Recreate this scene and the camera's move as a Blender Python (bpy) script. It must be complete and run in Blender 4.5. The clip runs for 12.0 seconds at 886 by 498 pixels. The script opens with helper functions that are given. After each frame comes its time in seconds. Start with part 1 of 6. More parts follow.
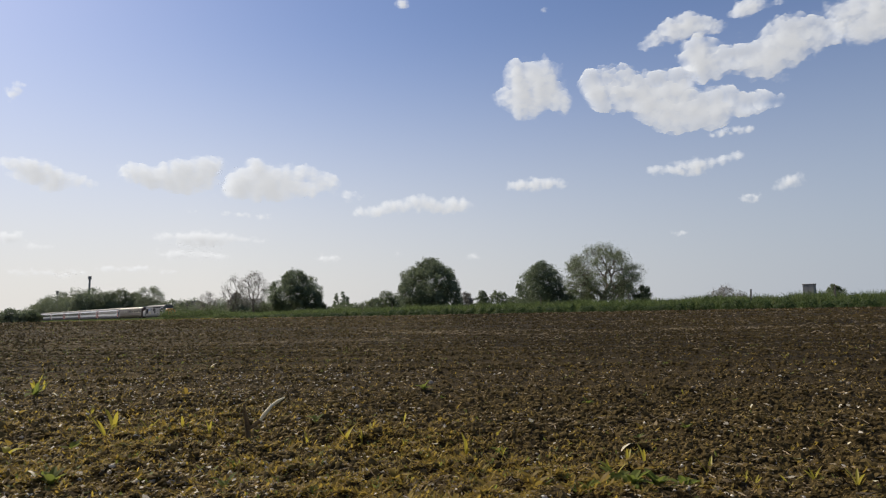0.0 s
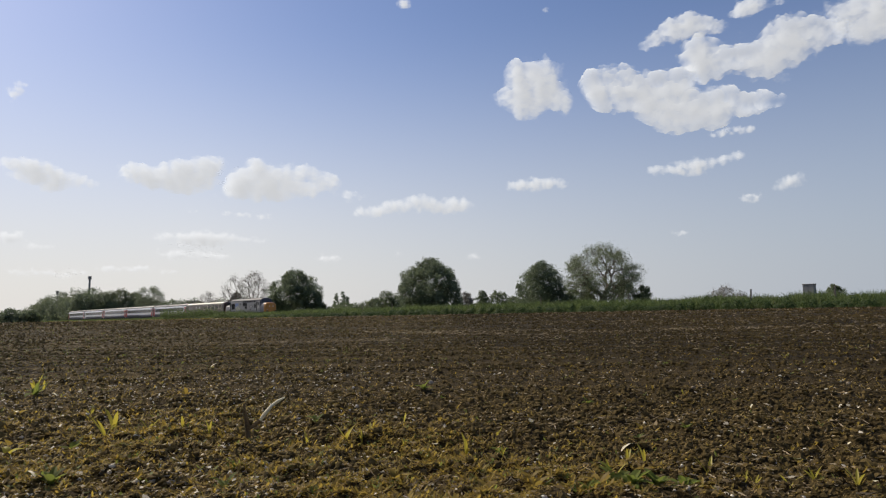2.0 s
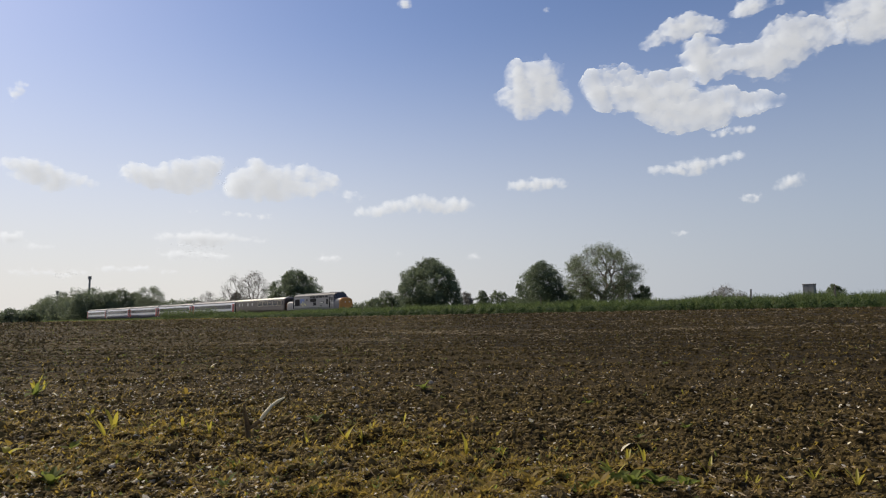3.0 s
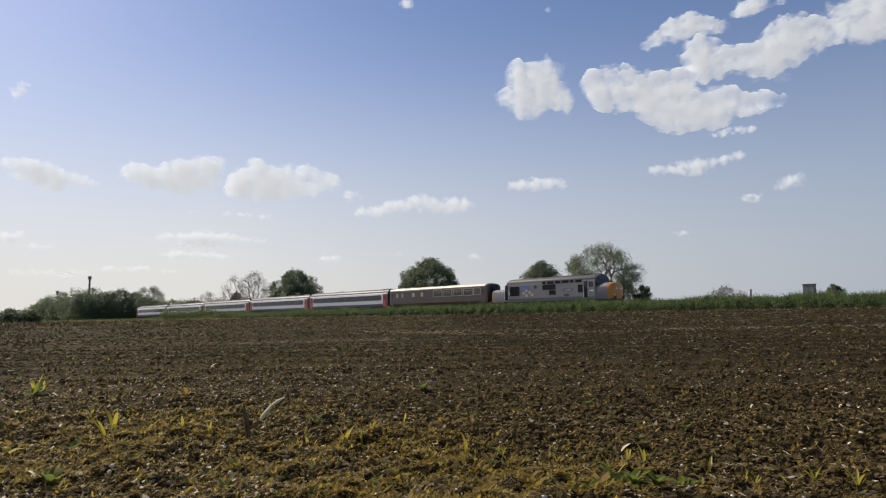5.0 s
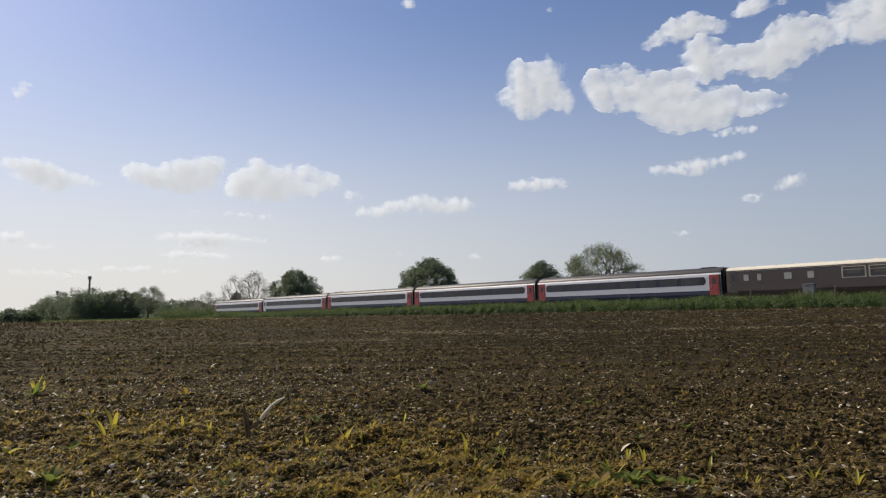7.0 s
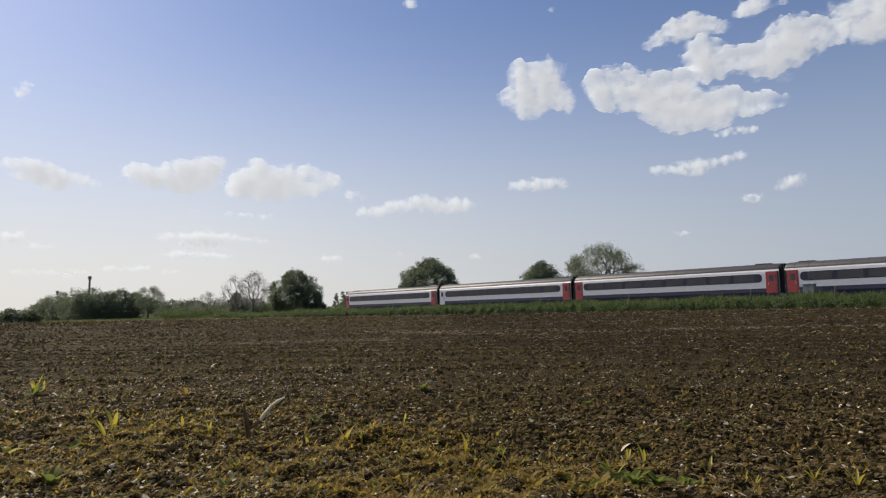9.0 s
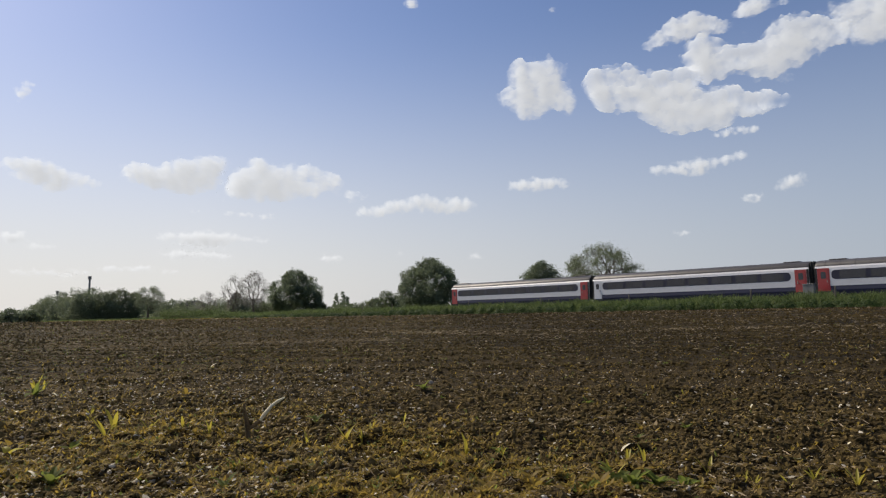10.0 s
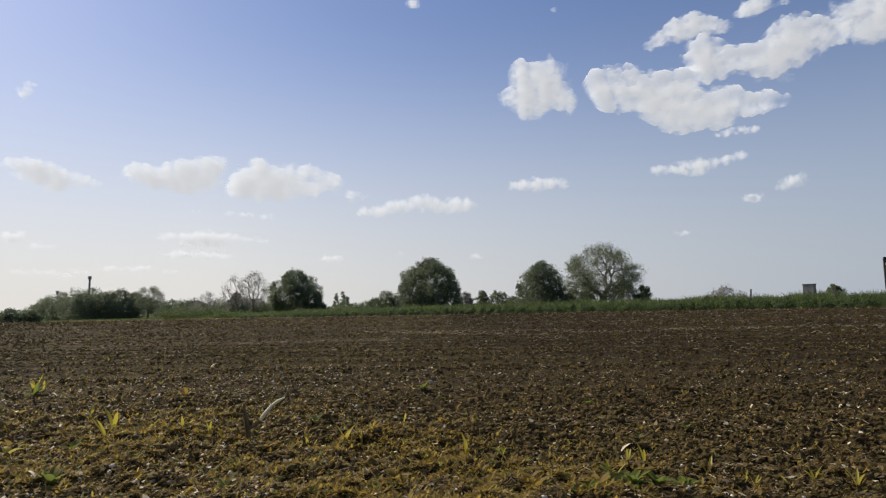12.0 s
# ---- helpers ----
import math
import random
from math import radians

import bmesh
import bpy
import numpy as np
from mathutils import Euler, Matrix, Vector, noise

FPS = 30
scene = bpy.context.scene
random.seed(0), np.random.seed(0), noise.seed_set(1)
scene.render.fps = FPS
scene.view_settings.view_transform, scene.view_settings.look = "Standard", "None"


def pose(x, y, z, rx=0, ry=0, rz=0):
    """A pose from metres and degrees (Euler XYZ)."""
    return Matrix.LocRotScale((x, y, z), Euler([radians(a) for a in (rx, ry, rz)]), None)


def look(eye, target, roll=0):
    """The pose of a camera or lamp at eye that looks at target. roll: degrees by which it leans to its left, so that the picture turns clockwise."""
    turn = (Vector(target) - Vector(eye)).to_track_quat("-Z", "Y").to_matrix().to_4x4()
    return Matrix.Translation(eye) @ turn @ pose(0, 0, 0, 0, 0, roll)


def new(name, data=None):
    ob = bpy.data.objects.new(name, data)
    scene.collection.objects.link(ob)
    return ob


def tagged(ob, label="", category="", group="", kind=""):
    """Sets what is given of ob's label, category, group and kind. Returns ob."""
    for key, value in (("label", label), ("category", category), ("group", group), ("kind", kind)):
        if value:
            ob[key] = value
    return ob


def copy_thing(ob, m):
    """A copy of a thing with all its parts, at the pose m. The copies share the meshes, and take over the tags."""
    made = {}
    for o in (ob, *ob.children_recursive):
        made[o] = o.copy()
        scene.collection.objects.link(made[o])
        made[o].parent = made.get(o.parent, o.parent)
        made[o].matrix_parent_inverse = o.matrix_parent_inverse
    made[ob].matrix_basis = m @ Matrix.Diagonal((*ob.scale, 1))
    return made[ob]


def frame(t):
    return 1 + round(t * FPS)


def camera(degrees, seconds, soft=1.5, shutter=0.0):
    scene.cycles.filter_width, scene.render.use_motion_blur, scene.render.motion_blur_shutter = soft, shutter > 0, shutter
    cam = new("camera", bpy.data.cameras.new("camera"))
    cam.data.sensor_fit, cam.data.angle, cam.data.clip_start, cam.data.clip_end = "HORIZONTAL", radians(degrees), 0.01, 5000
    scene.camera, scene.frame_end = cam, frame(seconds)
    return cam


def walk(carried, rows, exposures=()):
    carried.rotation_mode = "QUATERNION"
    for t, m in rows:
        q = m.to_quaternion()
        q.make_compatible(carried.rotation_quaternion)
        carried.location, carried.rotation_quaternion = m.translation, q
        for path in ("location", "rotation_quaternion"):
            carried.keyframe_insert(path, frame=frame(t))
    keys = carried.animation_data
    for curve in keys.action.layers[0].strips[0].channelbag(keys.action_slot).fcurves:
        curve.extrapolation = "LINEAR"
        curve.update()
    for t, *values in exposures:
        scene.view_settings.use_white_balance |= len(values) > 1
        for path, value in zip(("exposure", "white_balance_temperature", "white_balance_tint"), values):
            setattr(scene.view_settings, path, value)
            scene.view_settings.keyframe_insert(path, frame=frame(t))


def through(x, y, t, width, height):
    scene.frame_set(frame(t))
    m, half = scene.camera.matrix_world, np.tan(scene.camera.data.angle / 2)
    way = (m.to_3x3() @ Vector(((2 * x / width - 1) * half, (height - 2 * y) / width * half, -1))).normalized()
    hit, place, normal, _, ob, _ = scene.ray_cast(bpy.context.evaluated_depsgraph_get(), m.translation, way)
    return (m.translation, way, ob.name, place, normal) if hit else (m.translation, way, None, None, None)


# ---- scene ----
cam = camera(69.3, 12.0, soft=1.2)
EYE = (0.0, 0.0, 0.4)
view = look(EYE, (0.0, 10.0, 0.4 + 10 * math.tan(radians(5.86))), roll=-1.05)
walk(cam, [(0.0, view), (12.0, view)], exposures=[(0.0, 0.0), (12.0, 0.0)])

# ---- sky and sun ----
SUN_AZ, SUN_EL = -53.0, 44.0          # degrees from the view axis, towards the right; height
world = bpy.data.worlds.new("sky")
scene.world = world
world.use_nodes = True
wn, wl = world.node_tree.nodes, world.node_tree.links
sky = wn.new("ShaderNodeTexSky")
sky.sky_type, sky.sun_disc = "NISHITA", False
sky.sun_elevation, sky.sun_rotation = radians(SUN_EL), radians(SUN_AZ)
sky.air_density, sky.dust_density, sky.ozone_density = 1.0, 0.8, 2.0
wn["Background"].inputs["Strength"].default_value = 0.095
# pale haze low over the land
tcw, sep, low, haze = wn.new("ShaderNodeTexCoord"), wn.new("ShaderNodeSeparateXYZ"), wn.new("ShaderNodeMapRange"), wn.new("ShaderNodeMix")
low.interpolation_type = "SMOOTHSTEP"
low.inputs["From Min"].default_value, low.inputs["From Max"].default_value = 0.47, -0.04
low.inputs["To Min"].default_value, low.inputs["To Max"].default_value = 0.0, 0.97
haze.data_type = "RGBA"
side, tint = wn.new("ShaderNodeMapRange"), wn.new("ShaderNodeMix")
side.inputs["From Min"].default_value, side.inputs["From Max"].default_value = -0.35, 0.60
tint.data_type = "RGBA"
tint.inputs["A"].default_value, tint.inputs["B"].default_value = (7.95, 7.75, 7.5, 1), (4.4, 4.85, 5.55, 1)
wl.new(side.outputs[0], tint.inputs["Factor"])
wl.new(tint.outputs["Result"], haze.inputs["B"])
wl.new(tcw.outputs["Generated"], sep.inputs[0])
wl.new(sep.outputs["Z"], low.inputs["Value"])
wl.new(sep.outputs["X"], side.inputs["Value"])
wl.new(low.outputs[0], haze.inputs["Factor"])
hue = wn.new("ShaderNodeVectorMath")
hue.operation = "MULTIPLY"
hue.inputs[1].default_value = (0.99, 0.98, 1.115)
wl.new(sky.outputs[0], hue.inputs[0])
wl.new(hue.outputs[0], haze.inputs["A"])
wl.new(haze.outputs["Result"], wn["Background"].inputs["Color"])
sun = new("sun", bpy.data.lights.new("sun", "SUN"))
sun.data.energy, sun.data.angle, sun.data.color = 4.6, radians(0.6), (1.0, 0.88, 0.70)
_a, _e = radians(SUN_AZ), radians(SUN_EL)
sun.matrix_world = look((math.sin(_a) * math.cos(_e) * 50, math.cos(_a) * math.cos(_e) * 50, math.sin(_e) * 50), (0, 0, 0))

# ---- the railway line: a very slight curve ----
TX, TY, TH, KA = 0.55, 90.78, 0.7713, 0.00017     # near side of the train at s = 0, heading, curvature


def line_at(s, p=0.0):
    """Point of the line at s metres along it, p metres from its centre towards the field; and the heading."""
    a, k = TH + KA * s / 2, KA * s / 2
    l = s * (math.sin(k) / k if abs(k) > 1e-9 else 1.0)
    h = TH + KA * s
    x, y = TX + l * math.sin(a), TY - l * math.cos(a)
    return x + (1.37 - p) * math.cos(h), y + (1.37 - p) * math.sin(h), h


def smooth(e0, e1, v):
    t = np.clip((v - e0) / (e1 - e0), 0, 1)
    return t * t * (3 - 2 * t)


def rail_z(s):
    """Height of the rail tops: the line climbs a little towards the field."""
    return 0.50 + 0.37 * float(smooth(-100.0, -5.0, s))


def off_line(x, y):
    """Distance from the line's centre, positive on the field's side, and the place along it."""
    dx, dy = x - TX - 1.37 * math.cos(TH), y - TY - 1.37 * math.sin(TH)
    s = dx * math.sin(TH) - dy * math.cos(TH)
    p = -(dx * math.cos(TH) + dy * math.sin(TH))
    return p + KA * s * s / 2, s


def lattice(ix, iy, seed):
    h = (ix.astype(np.int64) * 374761393 + iy.astype(np.int64) * 668265263 + seed * 1274126177) & 0xFFFFFFFF
    h = ((h ^ (h >> 13)) * 1274126177) & 0xFFFFFFFF
    return ((h ^ (h >> 16)) & 0xFFFF) / 65535.0


def vnoise(x, y, seed=0):
    ix, iy = np.floor(x), np.floor(y)
    fx, fy = x - ix, y - iy
    fx, fy = fx * fx * (3 - 2 * fx), fy * fy * (3 - 2 * fy)
    a, b = lattice(ix, iy, seed), lattice(ix + 1, iy, seed)
    c, d = lattice(ix, iy + 1, seed), lattice(ix + 1, iy + 1, seed)
    return (a * (1 - fx) + b * fx) * (1 - fy) + (c * (1 - fx) + d * fx) * fy


def fbm(x, y, octaves=4, seed=0):
    v, amp, tot = 0.0, 1.0, 0.0
    for o in range(octaves):
        v = v + amp * vnoise(x * 2 ** o, y * 2 ** o, seed + o * 17)
        tot += amp
        amp *= 0.5
    return v / tot


def land(x, y):
    """Height of the land, without clods."""
    d = np.hypot(x, y)
    p, s = off_line(x, y)
    z = 0.37 * smooth(2.0, 62.0, d) + 0.05 * (fbm(x / 9, y / 9, 2, 5) - 0.5) * smooth(4, 20, d)
    z = z + 0.48 * smooth(10.5, 6.5, p) * smooth(2.2, 4.6, p) * (0.35 + 0.65 * smooth(-120, -30, s))
    z = z - 0.34 * smooth(3.6, 2.7, np.abs(p)) * smooth(-400, -300, s)
    z = z - 0.05 * smooth(-6, -14, p)
    return z


# ---- materials ----
def nodes_of(name):
    m = bpy.data.materials.new(name)
    m.use_nodes = True
    return m, m.node_tree.nodes, m.node_tree.links


def painted_falloff(n, l, tc, amount):
    """Light falloff painted into the soil: paler towards the sunny side, darker opposite, with a ragged change."""
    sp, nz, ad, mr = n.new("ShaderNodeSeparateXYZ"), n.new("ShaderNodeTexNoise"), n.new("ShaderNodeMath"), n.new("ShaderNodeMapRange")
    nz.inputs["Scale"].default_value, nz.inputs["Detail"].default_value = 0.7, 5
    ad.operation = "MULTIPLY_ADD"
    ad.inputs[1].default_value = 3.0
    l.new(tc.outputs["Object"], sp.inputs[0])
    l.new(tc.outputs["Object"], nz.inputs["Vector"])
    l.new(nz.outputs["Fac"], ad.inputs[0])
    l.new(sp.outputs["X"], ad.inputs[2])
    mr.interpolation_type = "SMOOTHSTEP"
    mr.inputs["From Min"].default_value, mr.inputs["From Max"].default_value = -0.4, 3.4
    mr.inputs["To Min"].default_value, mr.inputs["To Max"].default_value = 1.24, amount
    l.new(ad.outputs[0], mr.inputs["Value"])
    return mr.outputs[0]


def paint(name, color, rough=0.5, metal=0.0, var=0.12, scale=3.0, bump=0.0, island=0.0, coat=0.0, spec=0.5, falloff=0.0):
    """A surface with two scales of variation in colour and gloss."""
    m, n, l = nodes_of(name)
    b = n["Principled BSDF"]
    tc = n.new("ShaderNodeTexCoord")
    big, fine = n.new("ShaderNodeTexNoise"), n.new("ShaderNodeTexNoise")
    big.inputs["Scale"].default_value, fine.inputs["Scale"].default_value = scale, scale * 14
    big.inputs["Detail"].default_value = fine.inputs["Detail"].default_value = 4
    add = n.new("ShaderNodeMath")
    add.operation = "ADD"
    for t in (big, fine):
        l.new(tc.outputs["Object"], t.inputs["Vector"])
    l.new(big.outputs["Fac"], add.inputs[0])
    l.new(fine.outputs["Fac"], add.inputs[1])
    src = add.outputs[0]
    if island:
        g = n.new("ShaderNodeNewGeometry")
        ma = n.new("ShaderNodeMath")
        ma.operation = "MULTIPLY_ADD"
        ma.inputs[1].default_value = island
        l.new(g.outputs["Random Per Island"], ma.inputs[0])
        l.new(src, ma.inputs[2])
        src = ma.outputs[0]
    ramp = n.new("ShaderNodeMapRange")
    ramp.inputs["From Min"].default_value, ramp.inputs["From Max"].default_value = 0.6, 1.4 + island
    ramp.inputs["To Min"].default_value, ramp.inputs["To Max"].default_value = 1 - var, 1 + var
    l.new(src, ramp.inputs["Value"])
    mul = n.new("ShaderNodeVectorMath")
    mul.operation = "SCALE"
    mul.inputs[0].default_value = color
    l.new(ramp.outputs[0], mul.inputs["Scale"])
    # glare and haze of the sunny side put into the colour
    if falloff:
        toned = n.new("ShaderNodeVectorMath")
        toned.operation = "SCALE"
        l.new(mul.outputs[0], toned.inputs[0])
        l.new(painted_falloff(n, l, tc, falloff), toned.inputs["Scale"])
        mul = toned
    l.new(mul.outputs[0], b.inputs["Base Color"])
    b.inputs["Roughness"].default_value, b.inputs["Metallic"].default_value = rough, metal
    b.inputs["Coat Weight"].default_value = coat
    b.inputs["Specular IOR Level"].default_value = spec
    if bump:
        bp = n.new("ShaderNodeBump")
        bp.inputs["Strength"].default_value, bp.inputs["Distance"].default_value = bump, 0.02
        l.new(add.outputs[0], bp.inputs["Height"])
        l.new(bp.outputs[0], b.inputs["Normal"])
    return m


def leafy(name, low, high, through=0.45, rough=0.6):
    """Leaves: each one its own tone, light shines through."""
    m, n, l = nodes_of(name)
    b = n["Principled BSDF"]
    g, mix = n.new("ShaderNodeNewGeometry"), n.new("ShaderNodeMix")
    mix.data_type = "RGBA"
    mix.inputs["A"].default_value, mix.inputs["B"].default_value = (*low, 1), (*high, 1)
    l.new(g.outputs["Random Per Island"], mix.inputs["Factor"])
    l.new(mix.outputs["Result"], b.inputs["Base Color"])
    b.inputs["Roughness"].default_value = rough
    b.inputs["Specular IOR Level"].default_value = 0.3
    tr, ms = n.new("ShaderNodeBsdfTranslucent"), n.new("ShaderNodeMixShader")
    l.new(mix.outputs["Result"], tr.inputs["Color"])
    ms.inputs[0].default_value = through
    l.new(b.outputs[0], ms.inputs[1])
    l.new(tr.outputs[0], ms.inputs[2])
    l.new(ms.outputs[0], n["Material Output"].inputs["Surface"])
    return m


def soil_material():
    m, n, l = nodes_of("tilled_soil")
    b = n["Principled BSDF"]
    tc = n.new("ShaderNodeTexCoord")
    ramps = []
    for sc, det in ((0.25, 3), (9.0, 6), (70.0, 4)):
        t = n.new("ShaderNodeTexNoise")
        t.inputs["Scale"].default_value, t.inputs["Detail"].default_value = sc, det
        l.new(tc.outputs["Object"], t.inputs["Vector"])
        ramps.append(t)
    a1, a2 = n.new("ShaderNodeMath"), n.new("ShaderNodeMath")
    a1.operation = a2.operation = "ADD"
    l.new(ramps[0].outputs[0], a1.inputs[0])
    l.new(ramps[1].outputs[0], a1.inputs[1])
    l.new(a1.outputs[0], a2.inputs[0])
    l.new(ramps[2].outputs[0], a2.inputs[1])
    cr = n.new("ShaderNodeValToRGB")
    cr.color_ramp.elements[0].position, cr.color_ramp.elements[0].color = 0.40, (0.019, 0.0135, 0.0049, 1)
    cr.color_ramp.elements[1].position, cr.color_ramp.elements[1].color = 0.62, (0.081, 0.057, 0.0205, 1)
    mr = n.new("ShaderNodeMapRange")
    mr.inputs["From Max"].default_value = 3.0
    l.new(a2.outputs[0], mr.inputs["Value"])
    l.new(mr.outputs[0], cr.inputs[0])
    falloff, dry, both = n.new("ShaderNodeVectorMath"), n.new("ShaderNodeAttribute"), n.new("ShaderNodeMath")
    falloff.operation, both.operation = "SCALE", "MULTIPLY"
    # factor along the rows: furrow shadow painted onto the soil
    dry.attribute_name = "row_shade"
    l.new(cr.outputs[0], falloff.inputs[0])
    l.new(painted_falloff(n, l, tc, 0.72), both.inputs[0])
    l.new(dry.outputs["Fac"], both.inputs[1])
    l.new(both.outputs[0], falloff.inputs["Scale"])
    l.new(falloff.outputs[0], b.inputs["Base Color"])
    b.inputs["Roughness"].default_value = 0.95
    b.inputs["Specular IOR Level"].default_value = 0.15
    bp = n.new("ShaderNodeBump")
    bp.inputs["Strength"].default_value, bp.inputs["Distance"].default_value = 1.0, 0.03
    l.new(a2.outputs[0], bp.inputs["Height"])
    l.new(bp.outputs[0], b.inputs["Normal"])
    return m


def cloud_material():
    """White vapour: clear at rims; it glows, shade painted grey away from the light."""
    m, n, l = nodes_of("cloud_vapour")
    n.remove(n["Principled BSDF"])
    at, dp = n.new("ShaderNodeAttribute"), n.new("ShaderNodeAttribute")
    at.attribute_name, dp.attribute_name = "thickness", "self_shade"
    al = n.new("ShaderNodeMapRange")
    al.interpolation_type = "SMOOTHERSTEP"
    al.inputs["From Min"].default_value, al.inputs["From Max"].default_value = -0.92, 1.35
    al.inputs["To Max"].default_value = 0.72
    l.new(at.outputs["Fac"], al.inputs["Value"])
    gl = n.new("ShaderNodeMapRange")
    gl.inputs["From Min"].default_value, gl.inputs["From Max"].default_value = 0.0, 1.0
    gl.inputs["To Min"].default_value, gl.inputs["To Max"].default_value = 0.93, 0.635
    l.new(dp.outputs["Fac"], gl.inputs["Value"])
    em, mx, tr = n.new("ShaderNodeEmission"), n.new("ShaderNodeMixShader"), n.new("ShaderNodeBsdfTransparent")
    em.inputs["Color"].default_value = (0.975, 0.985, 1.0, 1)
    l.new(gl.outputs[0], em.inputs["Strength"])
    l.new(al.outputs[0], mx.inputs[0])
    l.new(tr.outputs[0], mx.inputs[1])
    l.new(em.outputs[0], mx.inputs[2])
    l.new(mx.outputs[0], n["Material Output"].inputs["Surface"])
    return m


SOIL = soil_material()
CLOD = paint("dry_soil_clod", (0.108, 0.077, 0.028), 0.95, var=0.72, scale=20, island=0.9, bump=0.4, spec=0.15, falloff=0.68)
VERGE = paint("verge_earth_and_moss", (0.06, 0.075, 0.025), 0.95, var=0.35, scale=0.6, bump=0.4, spec=0.1)
BALLAST = paint("grey_ballast", (0.20, 0.18, 0.16), 0.9, var=0.3, scale=8, bump=0.8)
STEEL = paint("worn_steel", (0.35, 0.30, 0.26), 0.4, 0.9, scale=4)
CONCRETE = paint("concrete", (0.36, 0.35, 0.32), 0.85, var=0.15, scale=2, bump=0.2)
GRASS = leafy("verge_grass", (0.062, 0.098, 0.030), (0.165, 0.205, 0.08), 0.55)
NETTLE = leafy("nettle_leaves", (0.028, 0.055, 0.016), (0.065, 0.105, 0.028), 0.4)
# far oaks: distance haze put into the leaf colour makes it paler
OAK = leafy("hazed_oak_leaves", (0.105, 0.136, 0.084), (0.195, 0.232, 0.145), 0.6)
ASH_L = leafy("young_ash_leaves", (0.12, 0.15, 0.085), (0.23, 0.265, 0.155), 0.55)
# hedge leaves lifted the same way, haze in the colour
HEDGE_L = leafy("hazed_hedge_leaves", (0.095, 0.125, 0.066), (0.17, 0.20, 0.11), 0.52)
BROWNTWIG = leafy("budding_twigs", (0.17, 0.16, 0.145), (0.26, 0.245, 0.215), 0.45)
# palest of all: haze over the distant wood put into the colour
WOODS = leafy("hazed_wood_leaves", (0.15, 0.18, 0.11), (0.205, 0.24, 0.15), 0.5)
BARK = paint("bark", (0.13, 0.108, 0.088), 0.95, var=0.3, scale=2.5, bump=0.6, spec=0.1)
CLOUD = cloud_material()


# ---- building helpers ----
class Geo:
    """Collects corners and faces of one mesh; each face with a material slot."""

    def __init__(self):
        self.v, self.f, self.m = [], [], []

    def add(self, verts, faces, slot=0):
        k = len(self.v)
        self.v += [tuple(p) for p in verts]
        self.f += [tuple(i + k for i in f) for f in faces]
        self.m += [slot] * len(faces)
        return self

    def box(self, x0, x1, y0, y1, z0, z1, slot=0, bev=0.0):
        b = min(bev, (x1 - x0) * 0.45, (y1 - y0) * 0.45, (z1 - z0) * 0.45)
        if b <= 0:
            v = [(x, y, z) for x in (x0, x1) for y in (y0, y1) for z in (z0, z1)]
            return self.add(v, [(0, 1, 3, 2), (4, 6, 7, 5), (0, 4, 5, 1), (2, 3, 7, 6), (0, 2, 6, 4), (1, 5, 7, 3)], slot)
        bm = bmesh.new()
        bmesh.ops.create_cube(bm, size=1)
        for q in bm.verts:
            q.co = ((x0 + x1) / 2 + q.co.x * (x1 - x0), (y0 + y1) / 2 + q.co.y * (y1 - y0), (z0 + z1) / 2 + q.co.z * (z1 - z0))
        bmesh.ops.bevel(bm, geom=bm.edges[:], offset=b, segments=1, affect="EDGES")
        bm.verts.index_update()
        self.add([q.co for q in bm.verts], [[q.index for q in f.verts] for f in bm.faces], slot)
        bm.free()
        return self

    def tube(self, pts, radii, n=6, slot=0, caps=True):
        rings, k = [], len(self.v)
        for i, c in enumerate(pts):
            c = Vector(c)
            d = (Vector(pts[min(i + 1, len(pts) - 1)]) - Vector(pts[max(i - 1, 0)])).normalized()
            u = d.orthogonal().normalized() if abs(d.z) > 0.9 else d.cross(Vector((0, 0, 1))).normalized()
            w = d.cross(u)
            rings.append([c + (u * math.cos(6.28319 * j / n) + w * math.sin(6.28319 * j / n)) * radii[i] for j in range(n)])
        f = [(i * n + j, i * n + (j + 1) % n, (i + 1) * n + (j + 1) % n, (i + 1) * n + j) for i in range(len(pts) - 1) for j in range(n)]
        if caps:
            f += [tuple(range(n))[::-1], tuple((len(pts) - 1) * n + j for j in range(n))]
        return self.add([p for r in rings for p in r], f, slot)

    def loft(self, stations, slot=0, slots=None, caps=True, closed=True):
        """Skins cross-sections [(x, [(y, z), ...]), ...]; slots: one for each strip round the section."""
        n = len(stations[0][1])
        v = [(x, y, z) for x, sec in stations for y, z in sec]
        for i in range(len(stations) - 1):
            for j in range(n if closed else n - 1):
                a, b = i * n + j, i * n + (j + 1) % n
                self.add([], [], 0)
                self.f.append((len(self.v) + a, len(self.v) + b, len(self.v) + b + n, len(self.v) + a + n))
                self.m.append(slots[j] if slots else slot)
        if caps:
            self.f += [tuple(len(self.v) + j for j in range(n))[::-1], tuple(len(self.v) + (len(stations) - 1) * n + j for j in range(n))]
            self.m += [slot, slot]
        self.v += v
        return self

    def mesh(self, name, mats, flat=True):
        me = bpy.data.meshes.new(name)
        me.from_pydata(self.v, [], self.f)
        for m in mats if isinstance(mats, (list, tuple)) else [mats]:
            me.materials.append(m)
        me.polygons.foreach_set("material_index", self.m)
        if not flat:
            me.polygons.foreach_set("use_smooth", [True] * len(self.f))
            me.set_sharp_from_angle(angle=radians(35))
        me.update()
        return me


def part(name, geo, mats, parent=None, label="", flat=True, at=None):
    me = geo if isinstance(geo, bpy.types.Mesh) else geo.mesh(name, mats, flat)
    ob = new(name, me)
    if parent:
        ob.parent = parent
    if at:
        ob.location = at
    return tagged(ob, label)


